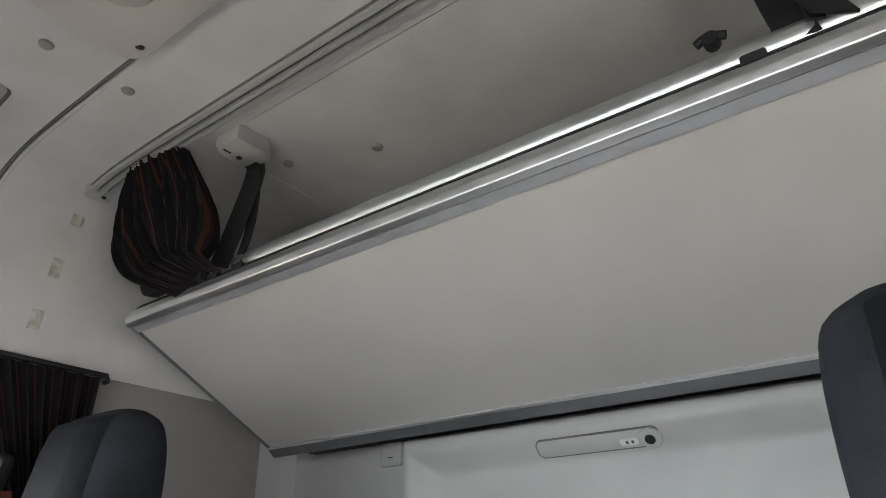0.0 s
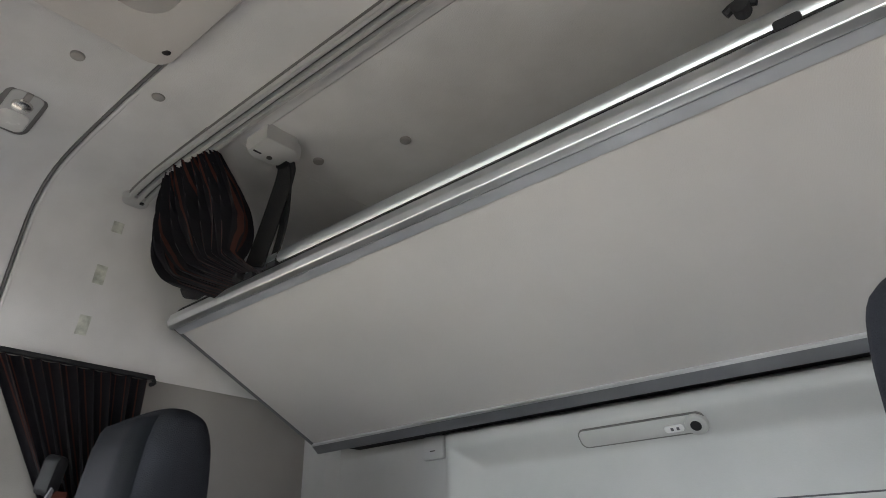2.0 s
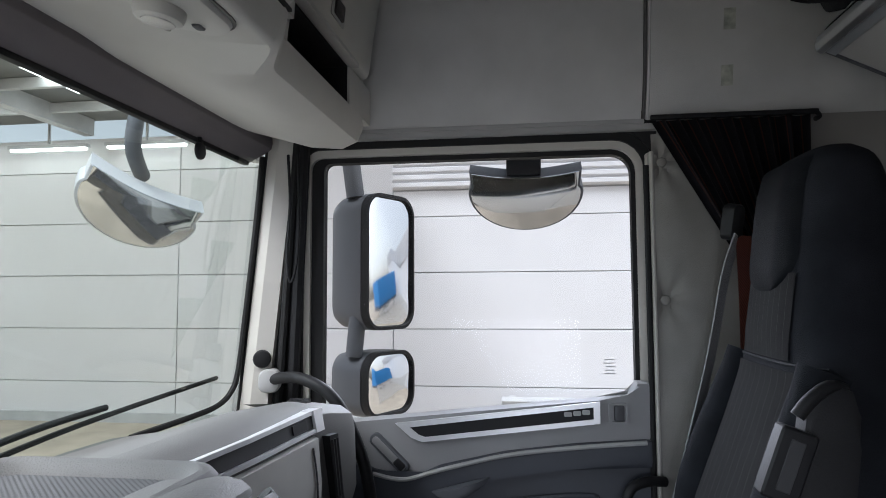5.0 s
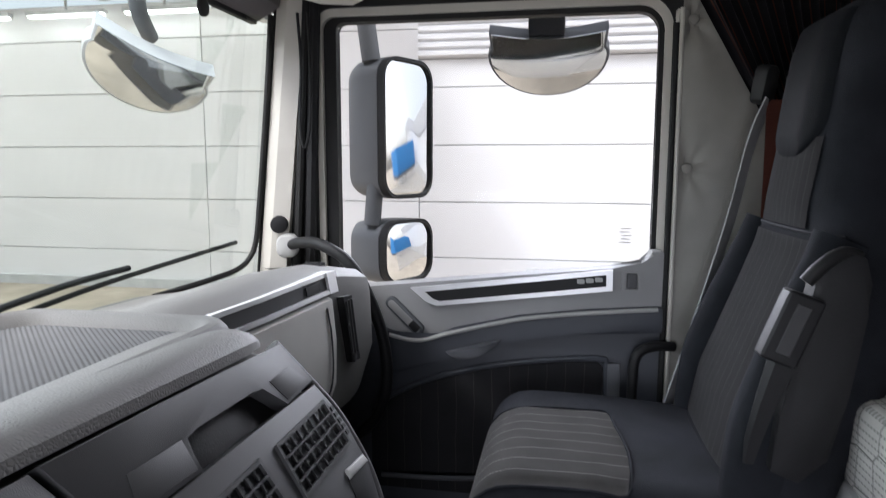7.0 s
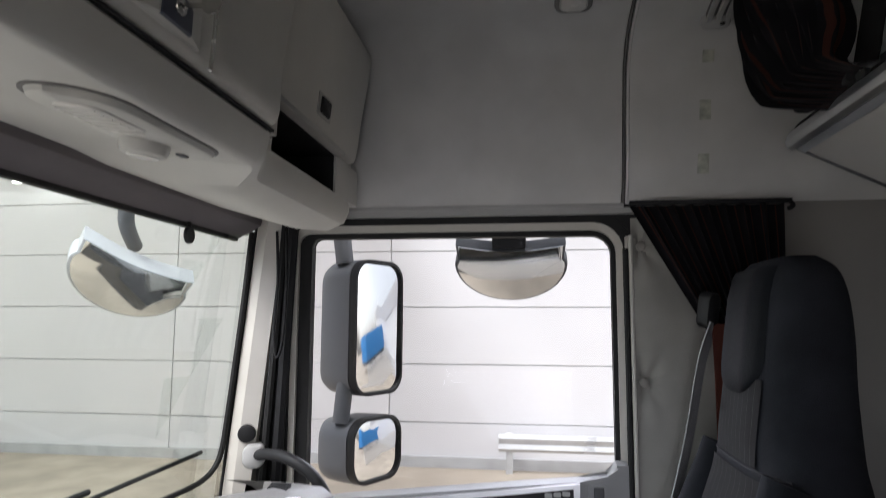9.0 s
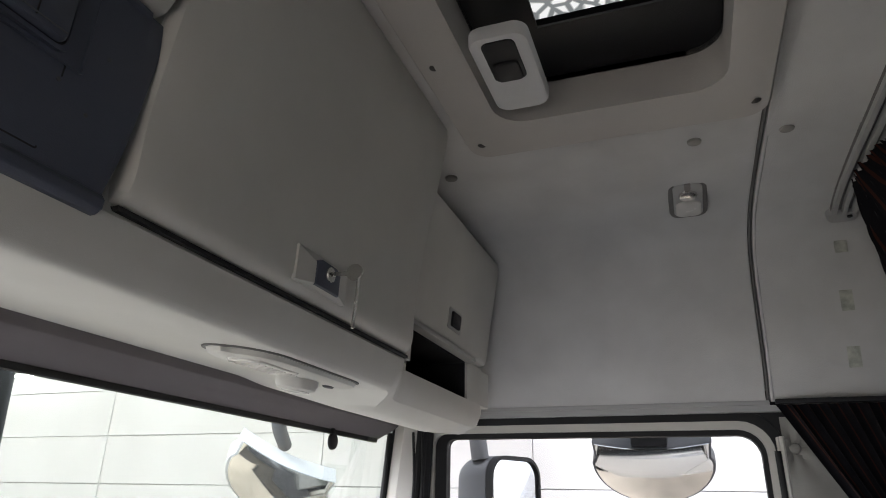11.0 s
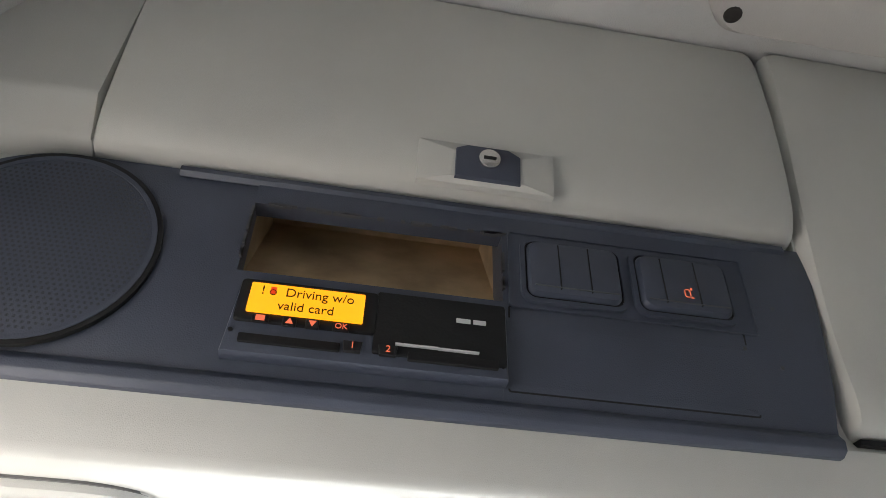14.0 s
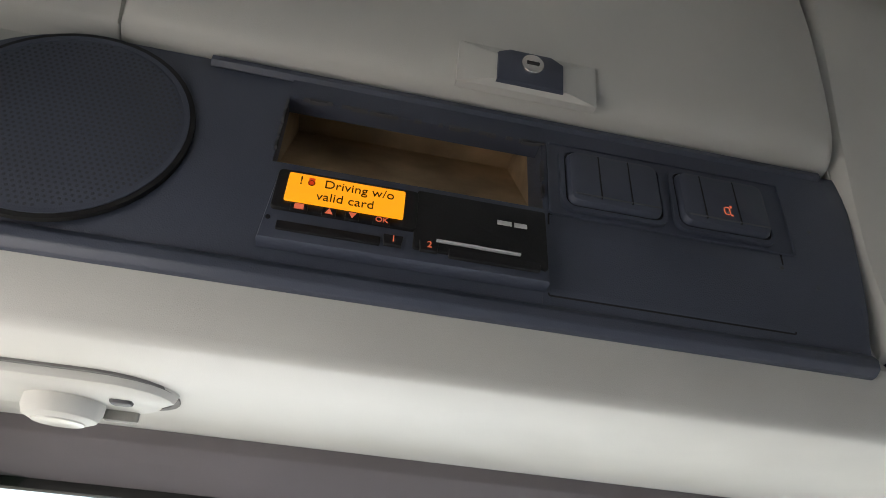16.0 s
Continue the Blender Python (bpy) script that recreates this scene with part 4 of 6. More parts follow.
def on_tac(x, z, y=0.0):
    return TM @ Matrix.Translation((x, y, z))


part("bezel", plate([(-0.0955, -0.029), (0.0955, -0.029), (0.0955, 0.029), (-0.092, 0.029)], 0.012, on_tac(0, 0.0015), 0.003), M_NAVY, tac)
part("left_face", plate(rounded(0.095, 0.034, 0.003), 0.004, on_tac(-0.044, 0.012, -0.003), 0.002), M_BLACK, tac)
part("right_face", plate(rounded(0.092, 0.05, 0.002), 0.004, on_tac(0.048, 0.006, -0.002), 0.001), M_BLACK, tac)
part("display", plate(rounded(0.0775, 0.0235, 0.001), 0.002, on_tac(-0.045, 0.0125, -0.0055), 0.0005), M_LCD, tac, "glowing orange display")
up = pose(0, 0, 0, 90, 0, 0)
letters("display_text", "! o  Driving w/o", 0.0098, on_tac(-0.045, 0.0175, -0.0062) @ up, M_TEXT, tac)
letters("display_text", "valid card", 0.0098, on_tac(-0.045, 0.0065, -0.0062) @ up, M_TEXT, tac)
part("display_icon", box(-0.0705, -0.0665, -0.0064, -0.0060, 0.015, 0.021, 0, 2, TM), M_LCDRED, tac, "small red card symbol")
for nm, dx in (("ok_key", -0.020), ("menu_key", -0.073)):
    part(nm, plate(rounded(0.011, 0.006, 0.001), 0.002, on_tac(dx, -0.0045, -0.006), 0.0005), M_BLACK, tac)
letters("ok_mark", "OK", 0.0058, on_tac(-0.020, -0.0045, -0.0066) @ up, M_RED, tac)
part("menu_mark", join(box(-0.076, -0.070, -0.0068, -0.0062, -0.0065, -0.0025, 0, 2, TM)), M_RED, tac)
for dx, s in ((-0.054, 1), (-0.039, -1)):
    part("arrow_key", plate(rounded(0.009, 0.007, 0.001), 0.002, on_tac(dx, -0.0045, -0.006), 0.0005), M_BLACK, tac)
    part("arrow_mark", plate([(-0.0025, -0.002 * s), (0.0025, -0.002 * s), (0, 0.0025 * s)], 0.0004, on_tac(dx, -0.0045, -0.0066)), M_RED, tac, "", False)
for nm, dx in (("1", -0.011), ("2", 0.0125)):
    part("slot_key", plate([(-0.0055, -0.0035), (0.0055, -0.0035), (0.0065, 0.0045), (-0.0065, 0.0045)], 0.003, on_tac(dx, -0.0175, -0.0045), 0.001), M_BLACK, tac)
    letters("slot_mark", nm, 0.007, on_tac(dx, -0.0172, -0.0056) @ up, M_RED, tac)
part("card_slot", plate(rounded(0.066, 0.0065, 0.001), 0.003, on_tac(-0.052, -0.0175, -0.002), 0.0005), M_BLACK, tac)
part("card_slot", plate(rounded(0.062, 0.0065, 0.001), 0.003, on_tac(0.057, -0.0185, -0.0028), 0.0005), M_BLACK, tac)
part("slot_edge", join(box(0.017, 0.046, -0.0052, -0.003, -0.0125, -0.0112, 0, 2, TM), box(0.046, 0.074, -0.0052, -0.003, -0.0128, -0.0115, 0, 2, TM)), M_CHROME, tac, "bright metal slot edge")
part("name_bars", join(box(0.058, 0.068, -0.0048, -0.0042, 0.0105, 0.0140, 0, 2, TM), box(0.070, 0.079, -0.0048, -0.0042, 0.0105, 0.0140, 0, 2, TM)), M_WHITE, tac, "small white print")
for dx, dz in ((-0.091, -0.012), (-0.0885, 0.016), (0.0915, 0.010), (0.0915, -0.018)):
    part("fixing_hole", disc(0.0016, 0.001, on_tac(dx, dz, -0.0008), 10), M_RUBBER, tac)
# switches
for sx, cuts, icon in ((-0.1425, (-0.013, 0.011), False), (-0.053, (-0.019, 0.009), True)):
    sw = thing("switch_block", "black rocker switch block in the panel", "switch", (sx, 0.325, 1.675), "switch blocks")
    part("bezel", hollow(rounded(0.084, 0.060, 0.010), rounded(0.077, 0.053, 0.008), 0.006, facing(sx, 0.3340, 1.672, -1)), M_NAVY, sw)
    part("groove", plate(rounded(0.079, 0.055, 0.009), 0.006, facing(sx, 0.3355, 1.672, -1)), M_RUBBER, sw)
    part("rocker", plate(rounded(0.0735, 0.0495, 0.007), 0.012, facing(sx, 0.3285, 1.672, -1), 0.0055), M_NAVY, sw, "soft-edged black switch cap")
    for dx in cuts:
        part("rocker_gap", box(sx + dx - 0.0004, sx + dx + 0.0004, 0.3278, 0.3295, 1.6515, 1.6925), M_RUBBER, sw)
    part("rocker_edge", tube([(sx - 0.033, 0.3283, 1.653), (sx, 0.3281, 1.6525), (sx + 0.033, 0.3283, 1.653)], 0.0006, 6), M_SEATPL, sw)
    if icon:
        part("lit_icon", join(hollow(rounded(0.0050, 0.0075, 0.002), rounded(0.0038, 0.0063, 0.001), 0.0005, facing(sx - 0.001, 0.3279, 1.662)), box(sx + 0.0015, sx + 0.003, 0.3274, 0.3279, 1.665, 1.667), box(sx + 0.001, sx + 0.003, 0.3274, 0.3279, 1.6572, 1.6585)), M_RED, sw, "small lit red icon")
part("cover_groove", hollow(rounded(0.186, 0.0665, 0.002), rounded(0.1835, 0.064, 0.001), 0.004, facing(-0.1015, 0.3418, 1.605, -6.6)), M_RUBBER, pan)
part("cover_plate", plate(rounded(0.183, 0.0635, 0.001), 0.006, facing(-0.1015, 0.3415, 1.605, -6.6), 0.001), M_NAVY, pan)
part("cover_frame", hollow(rounded(0.198, 0.0705, 0.003), rounded(0.195, 0.0675, 0.002), 0.003, facing(-0.095, 0.3353, 1.672, -1)), M_NAVY, pan)
for px, pz in ((0.022, 1.664), (0.016, 1.612), (-0.011, 1.625)):
    part("pin_hole", disc(0.0018, 0.001, facing(px, face_y(pz) - 0.0006, pz), 10), M_DKGREY, pan)

# centre housing below the lid
part("centre_body", prism([(0.362, 1.568), (0.350, 1.65), (0.338, 1.75), (0.316, 1.86), (0.30, 1.945), (0.62, 1.945), (0.62, 1.568)], 'x', 0.064, 0.652, 0.006), M_BEIGE, over)
part("lid_gap", box(0.068, 0.640, 0.3490, 0.370, 1.5612, 1.5655), M_BLACK, over)
# right housing with the open niche
NX0, NX1, NZ0, NZ1 = 0.735, 1.075, 1.562, 1.643
SEC_A = [(0.3515, 1.560), (0.3575, 1.535), (0.3650, 1.516), (0.374, 1.5102), (0.51, 1.5282), (0.653, 1.548), (0.653, 1.62)]
SEC_B = [(0.393, NZ0), (0.394, 1.535), (0.405, 1.510), (0.44, 1.495), (0.51, 1.501), (0.653, 1.542), (0.653, NZ0)]
flow = []
for k in range(9):
    s = k / 8
    w = s * s * (3 - 2 * s)
    flow.append([(0.622 + 0.085 * s + 0.02 * k / 8, a[0] + (b[0] - a[0]) * w, a[1] + (b[1] - a[1]) * w) for a, b in zip(SEC_A, SEC_B)])
flow += [[(x, p[0], p[1]) for p in SEC_B] for x in (0.9, 1.10)]
flow += [[(x, p[0] + dy, p[1] + dz) for p in SEC_B] for x, dy, dz in ((1.17, 0.003, 0.004), (1.215, 0.012, 0.012), (1.24, 0.03, 0.03))]
part("niche_chin", loft(flow), M_BEIGE, over)
part("niche_left", prism([(0.355, NZ0), (0.352, NZ1), (0.60, NZ1), (0.60, NZ0)], 'x', 0.645, 0.665, 0.003), M_BEIGE, over)
part("niche_cheek", prism([(0.665, 0.362), (0.70, 0.378), (NX0, 0.393), (NX0, 0.60), (0.665, 0.60)], 'z', NZ0 - 0.002, NZ1, 0.0), M_BEIGE, over)
part("niche_right", prism([(0.395, NZ0), (0.395, NZ1), (0.60, NZ1), (0.60, NZ0)], 'x', NX1, 1.24, 0.003), M_BEIGE, over)
part("niche_lining", join(box(NX0, NX1, 0.56, 0.565, NZ0, NZ1), box(NX0, NX1, 0.40, 0.56, NZ0, NZ0 + 0.003), box(NX0, NX1, 0.40, 0.56, NZ1 - 0.003, NZ1), box(NX0, NX0 + 0.003, 0.40, 0.56, NZ0, NZ1), box(NX1 - 0.003, NX1, 0.40, 0.56, NZ0, NZ1)), M_BLACK, over, "black lined open niche")
part("niche_lip", box(0.70, NX1 + 0.01, 0.378, 0.398, NZ1 - 0.002, NZ1 + 0.008, 0.003), M_LPLASTIC, over)
lid_r = lid(0.665, 1.20, [(0.392, 1.655), (0.384, 1.67), (0.375, 1.74), (0.362, 1.82), (0.350, 1.90)], "locker_lid", "beige side locker lid with a small latch")
part("latch", plate(rounded(0.05, 0.03, 0.004), 0.01, facing(0.945, 0.374, 1.700, -6), 0.002), M_BLACK, lid_r)
part("latch_surround", hollow(rounded(0.075, 0.042, 0.004), rounded(0.05, 0.03, 0.004), 0.004, facing(0.945, 0.378, 1.700, -6)), M_LPLASTIC, lid_r)
part("right_body", prism([(0.41, NZ1), (0.40, 1.74), (0.385, 1.82), (0.372, 1.91), (0.62, 1.91), (0.62, NZ1)], 'x', 0.652, 1.235, 0.006), M_BEIGE, over)
# map lamps below the console
for x, y in ((0.448, 0.438), (-0.575, 0.500)):
    ml = thing("map_lamp", "white oval map lamp under the console", "lamp", (x, y, 1.52), "map lamps")
    m = Matrix.Translation((x, y, 1.510 + (y - 0.376) * 0.1372)) @ Matrix.Rotation(radians(97.8), 4, 'X')
    part("base", plate([(p[0] + 0.012 * (p[1] > 0.0), p[1]) for p in rounded(0.250, 0.104, 0.046)], 0.016, m @ Matrix.Translation((0, -0.010, 0)), 0.010), M_BEIGE, ml, "smooth beige lamp housing")
    part("base_groove", hollow(rounded(0.262, 0.116, 0.050), rounded(0.252, 0.106, 0.046), 0.003, m @ Matrix.Translation((0.004, -0.002, 0))), M_SEAM, ml)
    part("lens", plate(rounded(0.098, 0.056, 0.018), 0.008, m @ Matrix.Translation((-0.050, -0.013, 0.004)), 0.004), M_CLEAR, ml, "ribbed clear lens")
    for k in range(7):
        part("lens_rib", box(-0.090 + 0.0135 * k, -0.0885 + 0.0135 * k, -0.0142, -0.0128, -0.018, 0.026, 0, 2, m), M_CLEAR, ml)
    part("bulb_cup", disc(0.029, 0.022, m @ Matrix.Translation((0.052, -0.026, -0.012)), 24, 0.009), M_BEIGE, ml, "round swivel spot")
    part("bulb_glass", disc(0.019, 0.003, m @ Matrix.Translation((0.052, -0.0272, -0.012)), 20, 0.001), M_CLEAR, ml)
    part("toggle", plate(rounded(0.026, 0.008, 0.003), 0.012, m @ Matrix.Translation((0.090, -0.018, -0.030)), 0.002), M_KNOBC, ml)
    part("switch", plate(rounded(0.016, 0.012, 0.003), 0.008, m @ Matrix.Translation((0.098, -0.013, 0.010)), 0.002), M_DKGREY, ml)

# ---- roof hatch ----
down = Matrix.Rotation(radians(90), 4, 'X')
hatch = thing("roof_hatch", "grey framed roof hatch with dark blind", "roof hatch", (CX, 0.02, 1.95), kind="structure")
fo = [(p[0] + 0.343, p[1] + 0.0245) for p in rounded(0.722, 0.475, 0.035)]
fm = [(p[0] + 0.338, p[1] + 0.022) for p in rounded(0.66, 0.405, 0.05)]
fi = [(p[0] + 0.31, p[1] + 0.02) for p in rounded(0.60, 0.34, 0.05)]
part("frame", loft([[(p[0], p[1], 1.952) for p in fo], [(p[0], p[1], 1.930) for p in fo], [(p[0] + (0.343 - p[0]) * 0.012, p[1] + (0.0245 - p[1]) * 0.02, 1.922) for p in fo], [(p[0], p[1], 1.917) for p in fm], [(p[0], p[1], 1.925) for p in fi], [(p[0], p[1], 2.00) for p in fi]], True, False), M_FRAME, hatch, "moulded grey-beige frame")
part("inner_wall", loft([[(p[0], p[1], 1.99) for p in fi], [(p[0], p[1], 2.07) for p in fi]], True, False), M_BLACK, hatch)
part("blind", join(box(0.0, 0.34, -0.16, 0.20, 2.00, 2.004), box(0.34, 0.62, 0.10, 0.20, 2.00, 2.004), box(0.34, 0.62, -0.16, -0.085, 2.00, 2.004), box(0.49, 0.62, -0.085, 0.10, 2.00, 2.004)), M_BLACK, hatch, "dark hatch blind")
M_LEAF = mat("mottled_hatch_pane", (0.55, 0.56, 0.55), 0.6, 0, 40, 0.0, 0.75, 42)
M_LEAF.node_tree.nodes["Principled BSDF"].inputs["Transmission Weight"].default_value = 0.0
# The pane glows by itself in place of daylight; the lid above is closed.
M_LEAF.node_tree.nodes["Principled BSDF"].inputs["Emission Strength"].default_value = 0.5
nl = M_LEAF.node_tree
vor = nl.nodes.new("ShaderNodeTexVoronoi")
vor.inputs["Scale"].default_value = 46
vor.feature = 'DISTANCE_TO_EDGE'
tcl = nl.nodes.new("ShaderNodeTexCoord")
nl.links.new(tcl.outputs["Object"], vor.inputs["Vector"])
rl = nl.nodes.new("ShaderNodeValToRGB")
rl.color_ramp.elements[0].position, rl.color_ramp.elements[1].position = 0.10, 0.22
rl.color_ramp.elements[0].color, rl.color_ramp.elements[1].color = (0.16, 0.17, 0.17, 1), (0.7, 0.7, 0.68, 1)
nl.links.new(vor.outputs["Distance"], rl.inputs["Fac"])
nl.links.new(rl.outputs["Color"], nl.nodes["Principled BSDF"].inputs["Base Color"])
nl.links.new(rl.outputs["Color"], nl.nodes["Principled BSDF"].inputs["Emission Color"])
part("skylight_pane", box(0.335, 0.495, -0.09, 0.105, 2.02, 2.024), M_LEAF, hatch, "pane mottled with dirt, glowing in place of daylight")
part("hatch_lid", box(-0.03, 0.66, -0.2, 0.24, 2.085, 2.10), M_BLACK, hatch)
bm_m = Matrix.Translation((0.455, 0.135, 1.908)) @ down
part("switch_bezel", plate([(p[0] + 0.01, p[1]) for p in rounded(0.172, 0.080, 0.02)], 0.02, bm_m, 0.006), M_WHITE, hatch, "pale switch bezel")
part("rocker_well", plate(rounded(0.085, 0.045, 0.01), 0.004, bm_m @ Matrix.Translation((-0.025, -0.002, 0)), 0.001), M_BLACK, hatch)
part("rocker", plate(rounded(0.04, 0.036, 0.006), 0.008, bm_m @ Matrix.Translation((-0.005, -0.006, 0)), 0.003), M_BLACK, hatch)

for x, y in ((0.652, 0.232), (0.429, 0.234), (0.218, 0.234), (0.002, 0.240), (0.652, -0.188), (0.31, -0.188)):
    part("screw", disc(0.0085, 0.004, Matrix.Translation((x, y, 1.9185)) @ down, 14, 0.002), M_SCREW, hatch)
for x, y in ((0.803, -0.106), (0.803, -0.251), (0.803, 0.341), (0.752, -0.589), (0.56, -0.66), (-0.18, -0.106)):
    cap = thing("cap_button", "small round headliner fixing cap", "cap", (x, y, 1.95), "headliner caps")
    part("cap", disc(0.012, 0.006, Matrix.Translation((x, y, 1.945)) @ down, 16, 0.003), M_KNOBC, cap)
# side reading lamp; the shadow round its edge is put into the bezel's dark grey
rl_t = thing("reading_lamp", "grey recessed reading lamp in the headliner", "lamp", (1.06, -0.09, 1.93))
lm = Matrix.Translation((1.020, -0.092, 1.937)) @ Matrix.Rotation(radians(10), 4, 'Y') @ down
part("bezel", plate(rounded(0.135, 0.075, 0.02), 0.02, lm, 0.006), M_SEAM, rl_t)
part("well", plate(rounded(0.115, 0.056, 0.015), 0.01, lm @ Matrix.Translation((0, -0.002, 0)), 0.002), M_LPLASTIC, rl_t)
part("lens", plate(rounded(0.055, 0.052, 0.015), 0.012, lm @ Matrix.Translation((0.028, -0.006, 0)), 0.005), M_CLEAR, rl_t)
part("spot", disc(0.018, 0.012, lm @ Matrix.Translation((-0.02, -0.009, 0)), 20, 0.006), M_STEEL, rl_t)
part("rocker", plate(rounded(0.022, 0.012, 0.003), 0.006, lm @ Matrix.Translation((-0.048, -0.004, 0)), 0.002), M_KNOBC, rl_t)

# ---- bunk area ----
rail = thing("curtain_rail", "pale double curtain rail across the ceiling", "curtain rail", (CX, -0.385, 1.94))


def rail_bar(y, w, top, deep):
    """A bar along the ceiling that dips with the headliner at its end."""
    return loft([[(x, y - w, z - deep), (x, y + w, z - deep), (x, y + w, z), (x, y - w, z)] for x, z in ((-0.55, top), (0.9, top), (1.03, top - 0.003), (1.09, top - 0.010), (1.135, top - 0.020))])


part("base", rail_bar(-0.385, 0.023, 1.950, 0.009), M_SEAM, rail)
for y in (-0.403, -0.385, -0.367):
    part("track", rail_bar(y, 0.0042, 1.943, 0.013), M_LPLASTIC, rail)
part("end_cap", plate(rounded(0.034, 0.058, 0.016), 0.026, Matrix.Translation((1.140, -0.384, 1.9085)) @ Matrix.Rotation(radians(14), 4, 'Y') @ down, 0.006), M_LPLASTIC, rail)
part("end_screw", disc(0.005, 0.003, Matrix.Translation((1.130, -0.394, 1.9065)) @ down, 10), M_BLACK, rail)


def drape(u, v):
    """Bunched curtain, hung from the rail and tucked up on the bunk."""
    s = v ** 0.8
    x = 1.030 - 0.185 * u + 0.085 * math.sin(math.pi * min(1, s)) * (1 - 1.3 * u) - 0.075 * s * s + 0.05 * s * s * u + 0.012 * math.sin(7 * u + 3 * s)
    z = 1.932 - 0.272 * s + 0.03 * s * math.sin(3.2 * u - 0.3)
    ph = 2 * math.pi * 10.5 * u + 0.9 * math.sin(3 * v) + 1.3 * math.sin(5 * u)
    y = -0.40 - 0.05 * s - 0.035 * math.sin(math.pi * s) + (0.008 + 0.020 * math.sin(math.pi * min(1, s * 0.95))) * math.sin(ph) + 0.007 * math.sin(2.7 * ph + 4 * v) + 0.012 * math.sin(4.1 * u + 2.0 * s)
    x += 0.012 * math.cos(ph) * math.sin(math.pi * s)
    if v > 0.82:
        k = (v - 0.82) / 0.18
        y = y * (1 - k) + k * (-0.47 - 0.05 * k)
        z += 0.012 * k
    return (x, y, z)


solid("bunk_curtain", grid_surface(drape, 150, 30, 0.002), M_CURT, "black curtain with rust stripes bunched on its rail", "curtain")


def side_drape(u, v):
    z = 1.562 - 0.85 * v
    y0 = -0.228 - 0.20 * min(1, v / 0.45) - 0.03 * v
    y1 = -0.545 + 0.02 * v
    y = y0 + (y1 - y0) * u
    ph = 2 * math.pi * 9 * u + 0.5 * math.sin(5 * v) + 1.6 * math.sin(4.3 * u) + 0.5 * math.sin(11 * u + 2 * v)
    x = 1.286 + 0.014 * math.sin(ph) * (0.5 + 0.5 * min(1, 3 * v + 0.3)) - 0.03 * v * (1 - u)
    return (x, y + 0.006 * math.cos(ph), z)


solid("door_curtain", grid_surface(side_drape, 150, 30, 0.002), M_CURT, "black curtain with rust stripes beside the door", "curtain")
cr = thing("side_curtain_rail", "thin black curtain rail with end hook", "curtain rail", (1.29, -0.4, 1.57))
part("rail", box(1.278, 1.292, -0.565, -0.222, 1.563, 1.573, 0.002), M_BLACK, cr)
part("end_hook", tube([(1.285, -0.562, 1.568), (1.28, -0.566, 1.556), (1.276, -0.555, 1.549)], 0.005, 8), M_BLACK, cr)

bunk = thing("upper_bunk", "grey folding upper bunk with aluminium edge rails", "bunk", (CX, -0.7, 1.5))
BX0, BX1 = -0.66, 1.150
tipv, lowv = Vector((-0.516, 1.651)), Vector((-0.966, 1.424))
dv = (lowv - tipv).normalized()
nv = Vector((dv.y, -dv.x))
if nv.y < 0:
    nv = -nv


def at_bunk(s, h):
    """Along the underside from the front edge, and up from it."""
    p = tipv + dv * s + nv * h
    return (p.x, p.y)


L = (lowv - tipv).length
part("panel", prism([at_bunk(0.020, 0.004), at_bunk(L - 0.025, 0.004), at_bunk(L - 0.025, 0.03), at_bunk(0.020, 0.03)], 'x', BX0, BX1 - 0.006, 0.002), M_BUNK, bunk, "grey beige underside panel")
part("front_rail", prism([at_bunk(-0.012, 0.006), at_bunk(-0.004, -0.004), at_bunk(0.008, -0.005), at_bunk(0.012, 0.001), at_bunk(0.010, 0.032), at_bunk(-0.008, 0.036), at_bunk(-0.014, 0.022)], 'x', BX0, BX1, 0.002), M_ALU, bunk, "bright aluminium front rail")
part("front_strip", prism([at_bunk(0.012, 0.0), at_bunk(0.030, 0.0005), at_bunk(0.030, 0.012), at_bunk(0.012, 0.012)], 'x', BX0, BX1 - 0.004), M_ALUL, bunk)
part("upper_groove", prism([at_bunk(-0.010, 0.036), at_bunk(0.012, 0.034), at_bunk(0.012, 0.050), at_bunk(-0.006, 0.050)], 'x', BX0, BX1 - 0.01), M_RUBBER, bunk)
part("guard_tube", tube([(BX0, *at_bunk(0.003, 0.068)), (0.888, *at_bunk(0.003, 0.068))], 0.021, 16), M_TUBEA, bunk, "satin aluminium guard tube")
part("guard_cap", tube([(0.888, *at_bunk(0.003, 0.068)), (0.906, *at_bunk(0.003, 0.068))], 0.0190, 14), M_LPLASTIC, bunk)
part("rear_rail", prism([at_bunk(L - 0.030, -0.002), at_bunk(L - 0.004, -0.008), at_bunk(L + 0.010, 0.004), at_bunk(L + 0.010, 0.034), at_bunk(L - 0.030, 0.034)], 'x', BX0, BX1, 0.002), M_ALUG, bunk, "grey rear rail")
part("rear_bead", prism([at_bunk(L - 0.034, -0.001), at_bunk(L - 0.030, -0.003), at_bunk(L - 0.028, 0.004), at_bunk(L - 0.034, 0.004)], 'x', BX0, BX1 - 0.004), M_ALU, bunk)
part("end_edge", prism([at_bunk(0.012, 0.002), at_bunk(L, 0.002), at_bunk(L, 0.034), at_bunk(0.012, 0.034)], 'x', BX1 - 0.007, BX1 + 0.004, 0.002), M_DKGREY, bunk)
part("mattress", prism([at_bunk(0.05, 0.035), at_bunk(L - 0.02, 0.035), at_bunk(L - 0.03, 0.11), at_bunk(0.06, 0.10)], 'x', BX0 + 0.02, BX1 - 0.05, 0.015), M_DKGREY, bunk)
part("rubber_seal", box(BX0, BX1 - 0.02, -1.085, -0.965, 1.440, 1.448), M_RUBBER, bunk)
